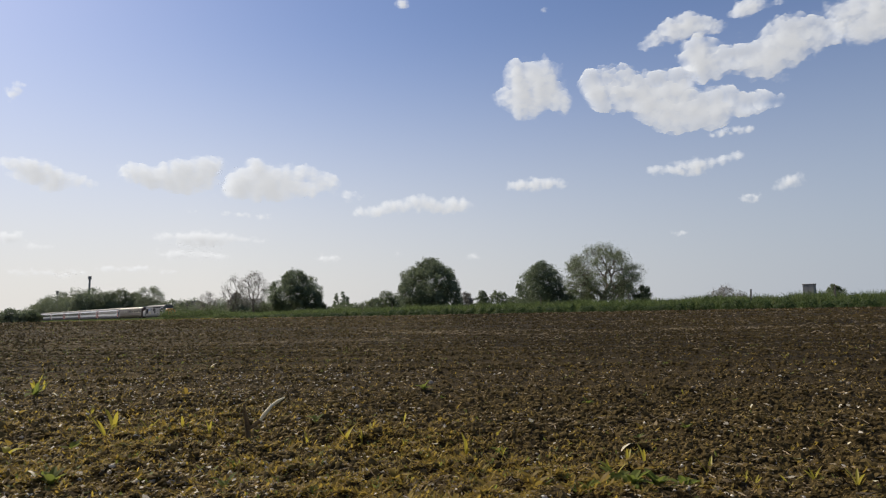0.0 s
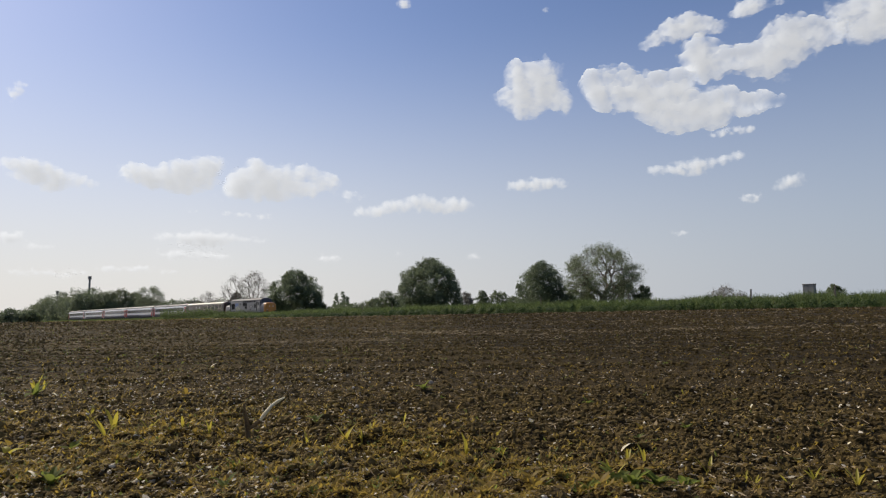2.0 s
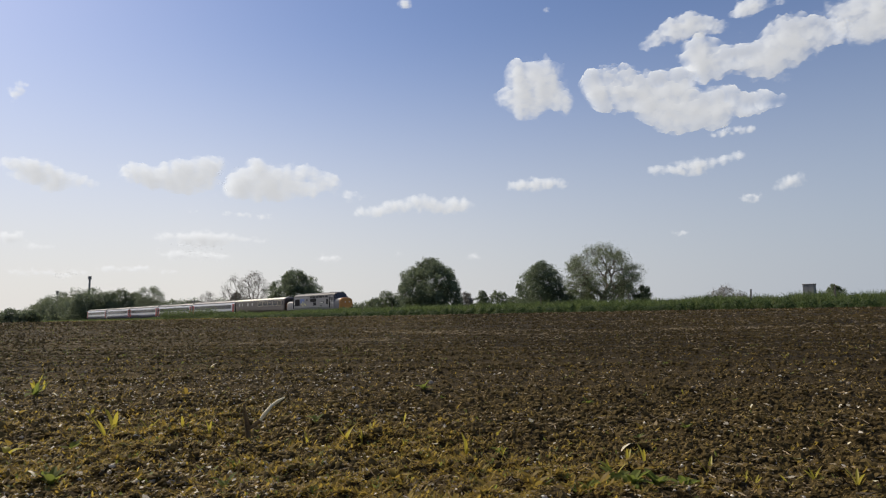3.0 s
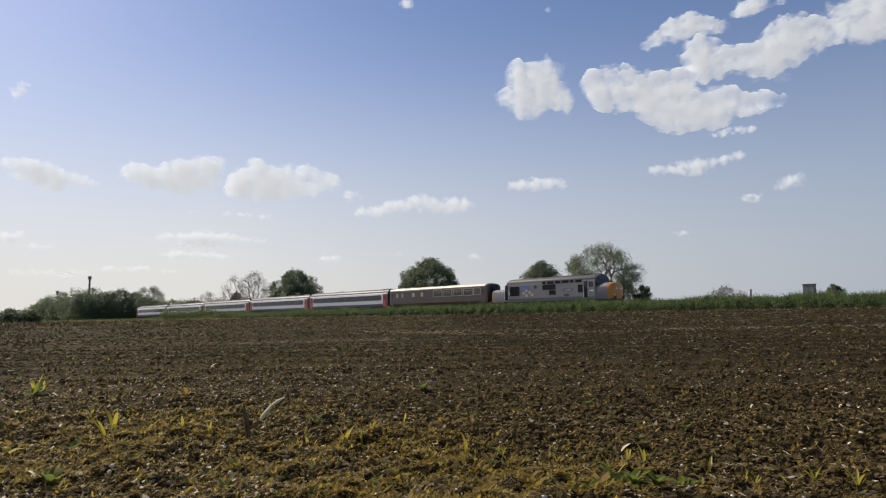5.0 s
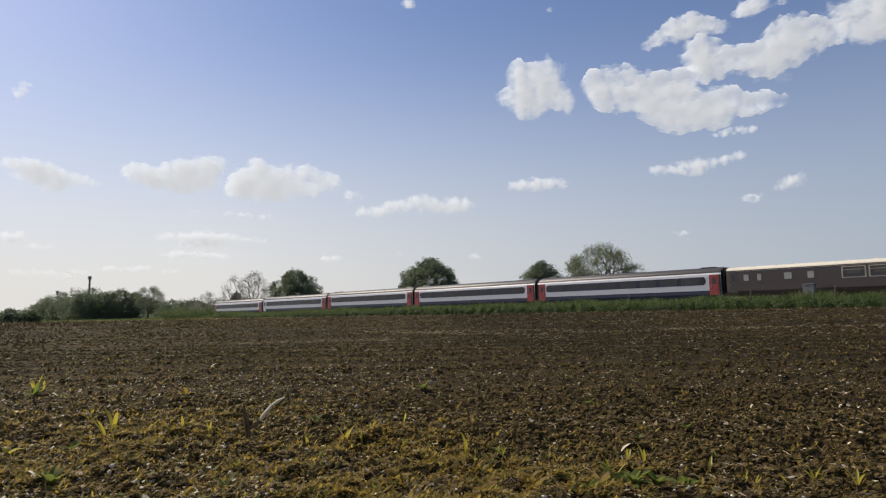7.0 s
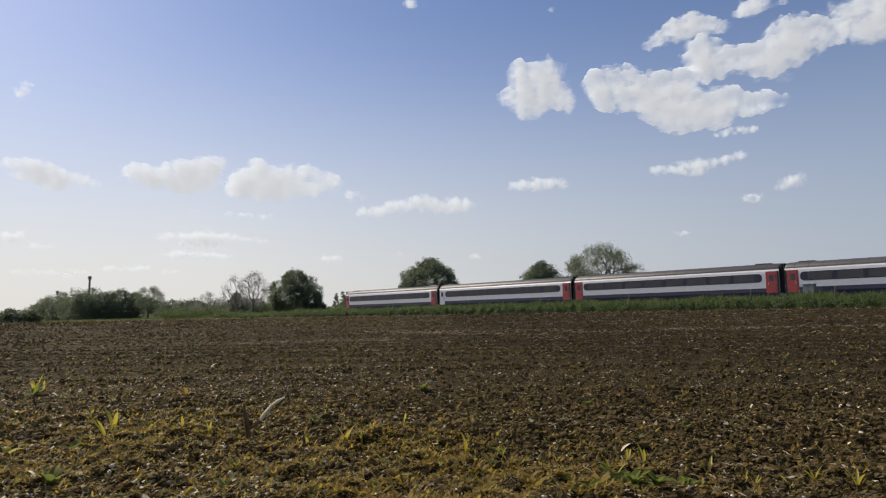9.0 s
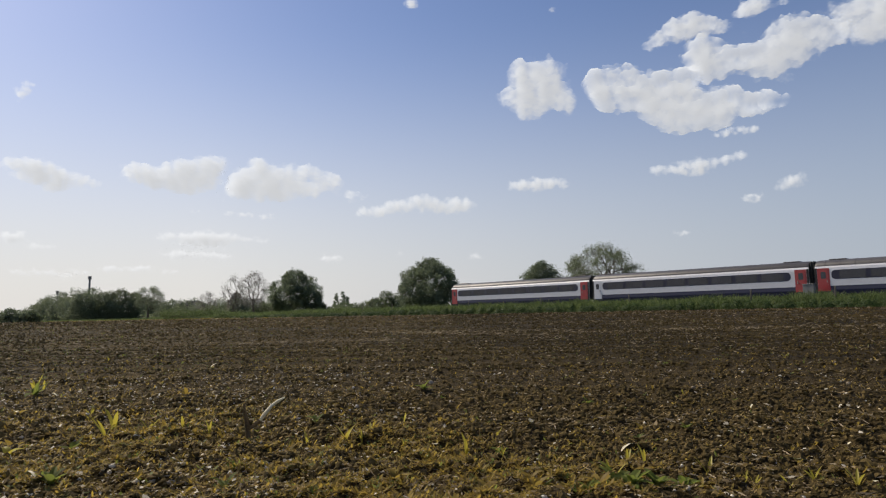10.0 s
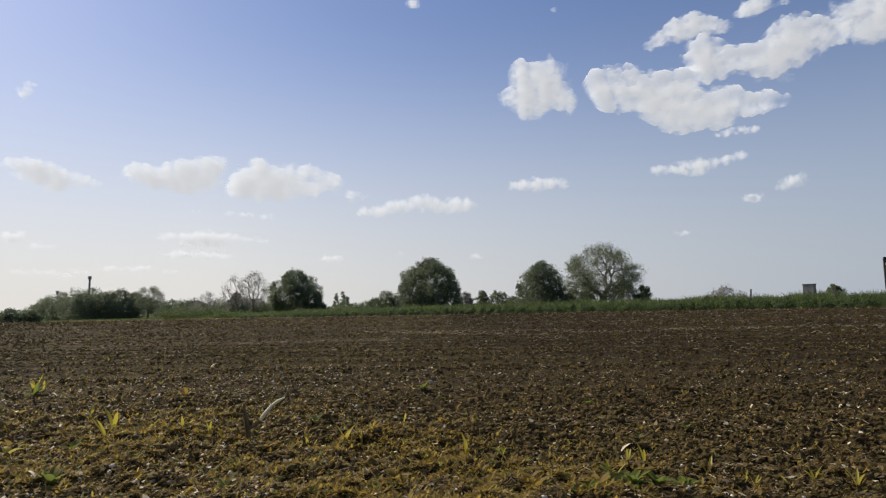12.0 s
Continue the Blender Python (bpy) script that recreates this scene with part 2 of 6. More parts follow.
def empty(name, m=None, **tags):
    ob = new(name)
    if m:
        ob.matrix_basis = m
    return tagged(ob, **tags)


def raw_mesh(name, v, f, mats, slots=None, smooth_faces=False):
    """A mesh from numpy arrays: v (n, 3); f (m, 3 or 4)."""
    me = bpy.data.meshes.new(name)
    k = f.shape[1]
    me.vertices.add(len(v))
    me.vertices.foreach_set("co", np.ascontiguousarray(v, dtype=np.float32).ravel())
    me.loops.add(f.size)
    me.loops.foreach_set("vertex_index", np.ascontiguousarray(f, dtype=np.int32).ravel())
    me.polygons.add(len(f))
    me.polygons.foreach_set("loop_start", np.arange(0, f.size, k, dtype=np.int32))
    for m in mats if isinstance(mats, (list, tuple)) else [mats]:
        me.materials.append(m)
    if slots is not None:
        me.polygons.foreach_set("material_index", np.ascontiguousarray(slots, dtype=np.int32))
    me.polygons.foreach_set("use_smooth", np.full(len(f), smooth_faces))
    me.update(calc_edges=True)
    me.validate()
    return me


def quads(centres, u, w):
    """Kite-shaped leaves: centres, half length vectors u, half width vectors w."""
    n = len(centres)
    v = np.stack([centres - u, centres + w - 0.1 * u, centres + u, centres - w - 0.1 * u], 1).reshape(-1, 3)
    return v, np.arange(4 * n).reshape(n, 4)


def kites(centres, u, w):
    """Three-cornered leaves for crowns seen from afar."""
    n = len(centres)
    v = np.stack([centres - u * 0.8 - w * 0.8, centres - u * 0.8 + w * 0.8, centres + u * 1.1], 1).reshape(-1, 3)
    return v, np.arange(3 * n).reshape(n, 3)


def unit(rng, n):
    a = rng.normal(size=(n, 3))
    return a / np.linalg.norm(a, axis=1, keepdims=True)


def ovals(centres, u, w):
    """Pointed oval leaves, six corners each."""
    n = len(centres)
    v = np.stack([centres - u, centres - 0.45 * u + 0.85 * w, centres + 0.3 * u + 0.9 * w, centres + u, centres + 0.3 * u - 0.9 * w, centres - 0.45 * u - 0.85 * w], 1).reshape(-1, 3)
    return v, np.arange(6 * n).reshape(n, 6)


def leaf_mesh(name, centres, size, mat, rng, aspect=0.6):
    n = len(centres)
    d = unit(rng, n)
    e = np.cross(d, unit(rng, n))
    e /= np.linalg.norm(e, axis=1, keepdims=True) + 1e-9
    k = (size * rng.uniform(0.6, 1.3, n))[:, None]
    v, f = quads(centres, d * k, e * k * aspect)
    return raw_mesh(name, v, f, mat)


# ---- ground ----
def drill(x, y):
    """Phase of the drill rows, which run across and bend a little."""
    return (y * 0.97 + x * 0.12 - 0.35 * np.sin(x / 5.0) * smooth(14, 5, np.hypot(x, y))) * 2 * math.pi / 0.75 + 1.6 * fbm(x / 3, y / 3, 2, 9)


def clods(x, y):
    """Relief of the tilled soil."""
    d = np.hypot(x, y)
    ph = drill(x, y)
    rows = np.sin(ph) + 0.45 * np.sin(3 * ph + 1.0) * smooth(30, 10, d)
    bands = fbm(x * 0.07 + 0.02 * y, y * 0.60 + x * 0.03, 3, 51) - 0.5
    z = (0.004 + 0.009 * smooth(3.5, 6.5, d)) * rows * smooth(1.5, 4, d) + 0.045 * bands * smooth(3, 10, d)
    fine = (0.5 - 0.30 * smooth(3.0, 6.0, d)) * 0.065 * (fbm(x * 4.6, y * 4.6, 3, 1) - 0.5)
    fine = fine + (0.95 - 0.55 * smooth(2.5, 6.0, d)) * smooth(30, 12, d) * 0.040 * (fbm(x * 13, y * 13, 3, 3) - 0.5)
    fine = fine + 0.024 * smooth(9, 4, d) * (vnoise(x * 26, y * 26, 6) - 0.5) + 0.009 * smooth(4, 2, d) * (vnoise(x * 55, y * 55, 8) - 0.5)
    z = z + fine * smooth(1.15, 0.75, np.abs(np.arctan2(x, y)))
    return z


def build_ground():
    inner = np.radians(np.linspace(-38, 38, 680))
    outer = np.radians(np.linspace(38, 322, 70)[1:-1])
    ang = np.concatenate([inner, outer])
    r = np.concatenate([0.25 * (0.75 / 0.25) ** np.linspace(0, 1, 12)[:-1],
                        0.75 * (90 / 0.75) ** np.linspace(0, 1, 740)[:-1],
                        90 * (4600 / 90) ** np.linspace(0, 1, 70)])
    A, R = np.meshgrid(ang, r)
    X, Y = R * np.sin(A), R * np.cos(A)
    P, S = off_line(X, Y)
    Z = land(X, Y) + clods(X, Y) * smooth(9.0, 10.5, P)
    n, m = len(ang), len(r)
    v = np.stack([X, Y, Z], -1).reshape(-1, 3)
    i, j = np.meshgrid(np.arange(m - 1), np.arange(n), indexing="ij")
    a, b = i * n + j, i * n + (j + 1) % n
    f = np.stack([a, b, b + n, a + n], -1).reshape(-1, 4)[:, ::-1]
    slot = (P[:-1] < 9.8).astype(np.int32).ravel()
    v = np.vstack([v, [[0, 0, float(land(np.array(0.), np.array(0.)))]]])
    c = len(v) - 1
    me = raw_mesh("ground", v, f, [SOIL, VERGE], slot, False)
    # sunlit ridge tops and furrow shadows between them, painted into the soil colour
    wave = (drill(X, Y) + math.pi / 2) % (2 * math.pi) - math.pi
    furrow_shade = np.exp(-(wave / 1.1) ** 2) * smooth(3.0, 6.0, R) * (0.55 + 0.45 * smooth(0.35, 0.6, fbm(X / 2.5, Y / 1.2, 3, 71)))
    at = me.attributes.new("row_shade", "FLOAT", "POINT")
    at.data.foreach_set("value", np.append((1.15 - 0.66 * furrow_shade).ravel(), 1.0).astype(np.float32))
    ob = tagged(new("ground", me), "tilled brown field of dry crumbly soil", "field", kind="structure")
    g = Geo()
    g.add([(0.27 * math.sin(t), 0.27 * math.cos(t), 0.03) for t in np.linspace(0, 6.2832, 13)[:-1]], [tuple(range(12))[::-1]])
    patch = part("soil_patch", g, SOIL, ob)
    patch.data.attributes.new("row_shade", "FLOAT", "POINT").data.foreach_set("value", [1.1] * 12)
    return ob


field = build_ground()


# ---- the railway ----
def build_track():
    """Ballast bed, sleepers and rails along the line."""
    ss = np.arange(-420, 140, 10.0)
    bed = Geo()
    for sec in [[(2.9, None), (1.9, -0.2), (-1.9, -0.2), (-2.9, None)]]:
        pts = []
        for s in ss:
            for p, z in sec:
                x, y, _ = line_at(s, p)
                pts.append((x, y, 0.02 if z is None else rail_z(s) + z))
        n = len(sec)
        bed.add(pts, [(i * n + j, i * n + j + 1, (i + 1) * n + j + 1, (i + 1) * n + j) for i in range(len(ss) - 1) for j in range(n - 1)])
    track = part("railway_track", bed, BALLAST)
    tagged(track, "grey ballast bed with concrete sleepers and steel rails", "railway track", kind="structure")
    for side in (-1, 1):
        g = Geo()
        for i in range(len(ss) - 1):
            a, b = line_at(ss[i], side * 0.7525), line_at(ss[i + 1], side * 0.7525)
            for w, z0, z1 in ((0.035, -0.05, 0.0), (0.010, -0.14, -0.05), (0.07, -0.16, -0.14)):
                v = []
                for (x, y, h), up in ((a, rail_z(ss[i])), (b, rail_z(ss[i + 1]))):
                    for q, z in ((w, z0), (w, z1), (-w, z1), (-w, z0)):
                        v.append((x - q * math.cos(h), y - q * math.sin(h), up + z))
                g.add(v, [(0, 1, 5, 4), (1, 2, 6, 5), (2, 3, 7, 6), (3, 0, 4, 7)])
        part("rail", g, STEEL, track)
    sl = Geo().box(-0.13, 0.13, -1.25, 1.25, -0.34, -0.165, bev=0.02).mesh("sleeper", CONCRETE)
    for i in range(290):
        x, y, h = line_at(-120 + i * 0.65)
        o = new("sleeper", sl)
        o.parent = track
        o.matrix_basis = pose(x, y, rail_z(-120 + i * 0.65), 0, 0, math.degrees(h) - 90)


build_track()

RED = paint("signal_red_paint", (0.37, 0.032, 0.034), 0.35, var=0.10, coat=0.3)
WHITE = paint("coach_white_paint", (0.66, 0.66, 0.68), 0.32, var=0.07, coat=0.3)
NAVY = paint("navy_blue_paint", (0.016, 0.018, 0.06), 0.5, var=0.12, coat=0.3)
ROOFGREY = paint("weathered_grey_roof", (0.068, 0.064, 0.064), 0.5, var=0.2, scale=1.2, bump=0.1)
BANDGREY = paint("dark_navy_window_band", (0.022, 0.022, 0.045), 0.4, var=0.1)
GLASS = paint("tinted_coach_glass", (0.046, 0.047, 0.058), 0.12, var=0.35, scale=0.6, spec=0.4)
BLACK = paint("black_gangway_rubber", (0.02, 0.02, 0.02), 0.7, var=0.2)
UNDER = paint("grimy_underframe", (0.035, 0.032, 0.03), 0.8, var=0.3, scale=2)
LOCOGREY = paint("light_grey_loco_paint", (0.225, 0.22, 0.222), 0.4, var=0.10, scale=1.5)
# front nose only: its shade put into a darker copy of the loco grey
NOSEGREY = paint("shaded_grey_nose_paint", (0.105, 0.105, 0.122), 0.5, var=0.12, scale=1.5)
LOCOROOF = paint("dark_grey_loco_roof", (0.06, 0.06, 0.066), 0.6, var=0.25, scale=1.5)
YELLOW = paint("warning_yellow_paint", (0.47, 0.20, 0.032), 0.4, var=0.08)
LOGOBLUE = paint("panel_blue_paint", (0.13, 0.18, 0.37), 0.4, var=0.08)
LOGOYELLOW = paint("panel_yellow_paint", (0.52, 0.49, 0.27), 0.4, var=0.08)
GRILLE = paint("black_grille_mesh", (0.025, 0.025, 0.028), 0.7, var=0.3, scale=6, spec=0.1)
UMBER = paint("umber_brown_paint", (0.070, 0.047, 0.040), 0.35, var=0.12, coat=0.3)
CREAM = paint("cream_paint", (0.50, 0.43, 0.32), 0.45, var=0.10)
CREAMROOF = paint("pale_cream_roof", (0.78, 0.72, 0.58), 0.45, var=0.12, scale=1.2)
PALEGLASS = paint("frosted_window_glass", (0.42, 0.41, 0.38), 0.25, var=0.12)
CURTAIN = paint("dim_coach_interior", (0.10, 0.09, 0.075), 0.7, var=0.35, scale=1.2)
LAMPGLASS = paint("headlamp_glass", (0.8, 0.8, 0.75), 0.1, var=0.05)


def bogie(parent, x, wheelbase=2.6, r=0.46, axles=2):
    g = Geo()
    for y in (-1.0, 1.0):
        g.box(x - wheelbase / 2 - 0.55, x + wheelbase / 2 + 0.55, y - 0.07, y + 0.07, 0.42, 0.68, bev=0.04)
        for k in (-1, 0, 1):
            g.box(x + k * wheelbase / 2 - 0.18, x + k * wheelbase / 2 + 0.18, y - 0.12, y + 0.12, 0.30, 0.62, bev=0.05)
    g.box(x - 0.3, x + 0.3, -1.0, 1.0, 0.45, 0.9, bev=0.04)
    b = part("bogie", g, UNDER, parent)
    for i in range(axles):
        xa = x - wheelbase / 2 + wheelbase * i / (axles - 1)
        w = Geo()
        w.tube([(xa, -0.9, r), (xa, 0.9, r)], [0.08, 0.08], 8)
        for y in (-0.75, 0.75):
            w.tube([(xa, y - 0.07, r), (xa, y + 0.07, r)], [r, r], 20)
        part("wheelset", w, STEEL, b)


def side_profile(hw, z0, zs, zc, zr, extra=()):
    """Half outline of a coach body, from sill to crown: hw half width, zs side breaks, zc cantrail, zr roof."""
    pts = [(hw - 0.10, z0), (hw - 0.03, z0 + 0.25)] + [(hw, z) for z in zs] + [(hw - 0.04, zc)]
    roof = []
    for k in range(1, 8):
        t = k / 8
        a = t * math.pi / 2
        roof.append(((hw - 0.04) * math.cos(a) ** 0.9, zc + (zr - zc) * math.sin(a)))
    return pts, roof


def panel(x0, x1, y, z0, z1, sg, t=0.012, r=0.0):
    """A thin raised panel on the side, with rounded corners of radius r."""
    g = Geo()
    pts = []
    if r <= 0:
        pts = [(x0, z0), (x1, z0), (x1, z1), (x0, z1)]
    else:
        for cx, cz, a0 in ((x1 - r, z0 + r, -90), (x1 - r, z1 - r, 0), (x0 + r, z1 - r, 90), (x0 + r, z0 + r, 180)):
            for k in range(5):
                a = radians(a0 + 22.5 * k)
                pts.append((cx + r * math.cos(a), cz + r * math.sin(a)))
    n = len(pts)
    v = [(x, y, z) for x, z in pts] + [(x, y + sg * t, z) for x, z in pts]
    g.add(v, [tuple(range(n)), tuple(range(n, 2 * n))[::-1]] + [(i, (i + 1) % n, n + (i + 1) % n, n + i) for i in range(n)])
    return g


def mk_coach(white_rear=False):
    """An integral steel coach, 22.5 m: white and navy, red ends, long dark window band."""
    L, hw = 22.5, 1.37
    root = empty("passenger_coach", label="white coach with navy sill and dark window strip, red ends" if not white_rear else "white coach with navy sill, dark window strip and white rear vestibule", category="train coach", group="coaches of the train")
    body, roof = Geo(), Geo()
    pts, crown = side_profile(hw, 0.72, (1.10, 1.44, 2.1, 2.84), 3.20, 3.80)
    pts = pts[:-1] + [(hw - 0.04, 3.06), (hw - 0.12, 3.20)]
    crown = [(y * (hw - 0.12) / (hw - 0.04), z) for y, z in crown]
    sec = pts + [(-y, z) for y, z in pts[::-1]]
    slots = [1, 1, 1, 0, 0, 0, 0, 2, 0, 0, 0, 0, 1, 1, 1, 1]
    body.loft([(-L / 2, sec), (L / 2, sec)], slots=slots)
    part("body", body, [WHITE, NAVY, ROOFGREY], root)
    rs = [pts[-1]] + crown + [(0, 3.80)] + [(-y, z) for y, z in crown[::-1]] + [(-pts[-1][0], pts[-1][1])]
    rs = [(y, z + 0.004) for y, z in rs]
    roof.loft([(-L / 2 + 0.02, [(y * 0.97, z - 0.05) for y, z in rs]), (-L / 2 + 0.25, rs), (L / 2 - 0.25, rs), (L / 2 - 0.02, [(y * 0.97, z - 0.05) for y, z in rs])])
    for k in range(-9, 10):
        q = [(y * 1.004, z + 0.012) for y, z in rs]
        roof.loft([(k * 1.16 - 0.03, q), (k * 1.16 + 0.03, q)])
    rf = part("roof", roof, ROOFGREY, root, "weathered grey ribbed roof", flat=False)
    for x in (-9.6, 9.6):
        part("roof_vent", Geo().box(x - 0.7, x + 0.7, -0.5, 0.5, 3.74, 3.87, bev=0.05), ROOFGREY, rf)
    for sg in (-1, 1):
        y = sg * hw
        band = part("window_strip", panel(-9.95, 9.75, y, 2.02, 2.83, sg, 0.008, 0.34), BANDGREY, root, "dark navy window strip with rounded ends")
        for i in range(8):
            xc = -8.35 + i * 2.36
            part("window_pane", panel(xc - 0.98, xc + 0.98, y + sg * 0.009, 2.10, 2.74, sg, 0.004, 0.1), GLASS, band)
        part("sill_line", panel(-L / 2 + 0.02, L / 2 - 0.02, y, 1.40, 1.45, sg, 0.008), NAVY, root)
        for end in (-1, 1):
            m = WHITE if (white_rear and end < 0) else RED
            a, b = sorted((end * (L / 2 - 0.19), end * (L / 2 - 1.16)))
            xd = end * (L / 2 - 0.66)
            pl = part("end_panel", panel(a, b, y, 0.98, 3.02, sg, 0.010, 0.04), m, root, "white end panel" if m is WHITE else "red end panel")
            # added strip: black in place of the shade between coaches
            a, b = sorted((end * (L / 2 - 0.005), end * (L / 2 - 0.18)))
            part("gap_strip", panel(a, b, y - sg * 0.004, 0.9, 3.04, sg, 0.012, 0.04), BLACK, root, "black strip that widens the shaded gap by the gangway")
            part("door", panel(xd - 0.36, xd + 0.36, y + sg * 0.011, 1.08, 2.9, sg, 0.012, 0.06), m, pl)
            part("door_window", panel(xd - 0.2, xd + 0.2, y + sg * 0.024, 2.1, 2.7, sg, 0.005, 0.08), GLASS, pl)
            part("door_handle", Geo().box(xd - end * 0.28 - 0.03, xd - end * 0.28 + 0.03, *sorted((y + sg * 0.02, y + sg * 0.06)), 1.75, 2.0, bev=0.01), STEEL, pl)
    for end in (-1, 1):
        e = end * L / 2
        a, b = sorted((e + end * 0.004, e + end * 0.05))
        part("end_plate", Geo().box(a, b, -1.28, 1.28, 1.0, 3.2, bev=0.02), BLACK, root)
        a, b = sorted((e + end * 0.05, e + end * 0.24))
        part("gangway", Geo().box(a, b, -1.05, 1.05, 0.95, 3.74, bev=0.10), BLACK, root, "black rubber gangway")
    u = Geo().box(-7.0, 7.0, -1.15, 1.15, 0.35, 0.75, bev=0.08)
    u.box(-10.9, 10.9, -1.2, 1.2, 0.66, 0.74)
    part("underframe", u, UNDER, root)
    for x in (-8.0, 8.0):
        bogie(root, x)
    return root


def brown_coach():
    """A dining coach, 20.4 m: umber brown body, cream roof and window surrounds."""
    L, hw = 20.4, 1.37
    root = empty("dining_coach", label="umber brown coach with cream roof and cream window frames", category="train coach", group="coaches of the train")
    pts, crown = side_profile(hw, 0.85, (1.30, 2.1, 3.0), 3.28, 3.66)
    sec = pts + [(-y, z) for y, z in pts[::-1]]
    body = Geo().loft([(-L / 2, [(y * 0.97, z) for y, z in sec]), (-L / 2 + 0.25, sec), (L / 2 - 0.25, sec), (L / 2, [(y * 0.97, z) for y, z in sec])])
    part("body", body, UMBER, root)
    rs = [pts[-1]] + crown + [(0, 3.66)] + [(-y, z) for y, z in crown[::-1]] + [(-pts[-1][0], pts[-1][1])]
    rs = [(y * 1.004, z + 0.006) for y, z in rs]
    rf = part("roof", Geo().loft([(-L / 2 + 0.02, rs), (L / 2 - 0.45, rs)]), CREAMROOF, root, "pale cream roof", flat=False)
    dk = [(y, z - 0.01) for y, z in rs]
    part("end_dome", Geo().loft([(L / 2 - 0.45, dk), (L / 2 - 0.15, [(y, z - 0.02) for y, z in dk]), (L / 2 + 0.02, [(y * 0.96, z - 0.08) for y, z in dk]), (L / 2 + 0.1, [(y * 0.85, z - 0.18) for y, z in dk])]), UMBER, root, "dark brown domed roof end", flat=False)
    for k in range(-4, 5):
        part("roof_vent", Geo().box(k * 2.1 - 0.16, k * 2.1 + 0.16, -0.16, 0.16, 3.62, 3.72, bev=0.04), CREAMROOF, rf)
    for sg in (-1, 1):
        y = sg * hw
        part("cantrail_line", panel(-L / 2 + 0.3, L / 2 - 0.5, y - sg * 0.01, 3.17, 3.20, sg, 0.02), CREAM, root)
        part("waist_line", panel(-L / 2 + 0.3, L / 2 - 0.3, y, 2.05, 2.09, sg, 0.008), UMBER, root)
        for x0, x1, big in ((-0.18, 1.45, 1), (1.85, 3.45, 1), (3.9, 5.45, 1), (5.86, 7.4, 1), (7.75, 8.9, 2), (-8.55, -8.1, 0), (-7.3, -6.95, 0), (-4.93, -4.3, 0), (-2.98, -2.45, 0)):
            z0, z1 = (2.17, 3.02) if big else (2.24, 2.84)
            e = 0.11 if big else 0.03
            w = part("window_frame", panel(x0 - e, x1 + e, y, z0 - e * 0.7, z1 + e * 0.7, sg, 0.014, 0.06), CREAM if big else UMBER, root, "cream window frame" if big else "")
            part("window_pane", panel(x0, x1, y + sg * 0.015, z0, z1, sg, 0.005, 0.05), PALEGLASS if big == 0 else GLASS if big == 1 else CURTAIN, w)
            if big == 1:
                part("table_lamp_curtain", panel(x0 + 0.3, x1 - 0.3, y + sg * 0.0205, z0 + 0.3, z1 - 0.12, sg, 0.002), CURTAIN, w)
                part("vent_bar", Geo().box(x0, x1, *sorted((y + sg * 0.018, y + sg * 0.03)), z1 - 0.25, z1 - 0.21), CREAM, w)
        for xd in (-9.55, 9.45):
            d = part("door", panel(xd - 0.36, xd + 0.36, y, 1.1, 3.1, sg, 0.010, 0.05), UMBER, root)
            part("door_window", panel(xd - 0.2, xd + 0.2, y + sg * 0.011, 2.25, 2.9, sg, 0.006, 0.05), GLASS, d)
            part("door_handle", Geo().box(xd - 0.3, xd - 0.24, *sorted((y + sg * 0.01, y + sg * 0.05)), 1.85, 2.0, bev=0.01), STEEL, d)
    for end in (-1, 1):
        e = end * L / 2
        a, b = sorted((e, e + end * 0.3))
        part("gangway", Geo().box(a, b, -0.6, 0.6, 1.05, 3.4, bev=0.06), BLACK, root, "black gangway bellows")
        for y in (-0.86, 0.86):
            part("buffer", Geo().tube([(e, y, 1.05), (e + end * 0.28, y, 1.05), (e + end * 0.28, y, 1.05), (e + end * 0.33, y, 1.05)], [0.09, 0.09, 0.23, 0.23], 12), STEEL, root)
    u = Geo().box(-5.0, 5.0, -1.05, 1.05, 0.4, 0.85, bev=0.08)
    u.box(-9.9, 9.9, -1.2, 1.2, 0.78, 0.88)
    part("underframe", u, UNDER, root)
    for x in (-7.0, 7.0):
        bogie(root, x)
    return root


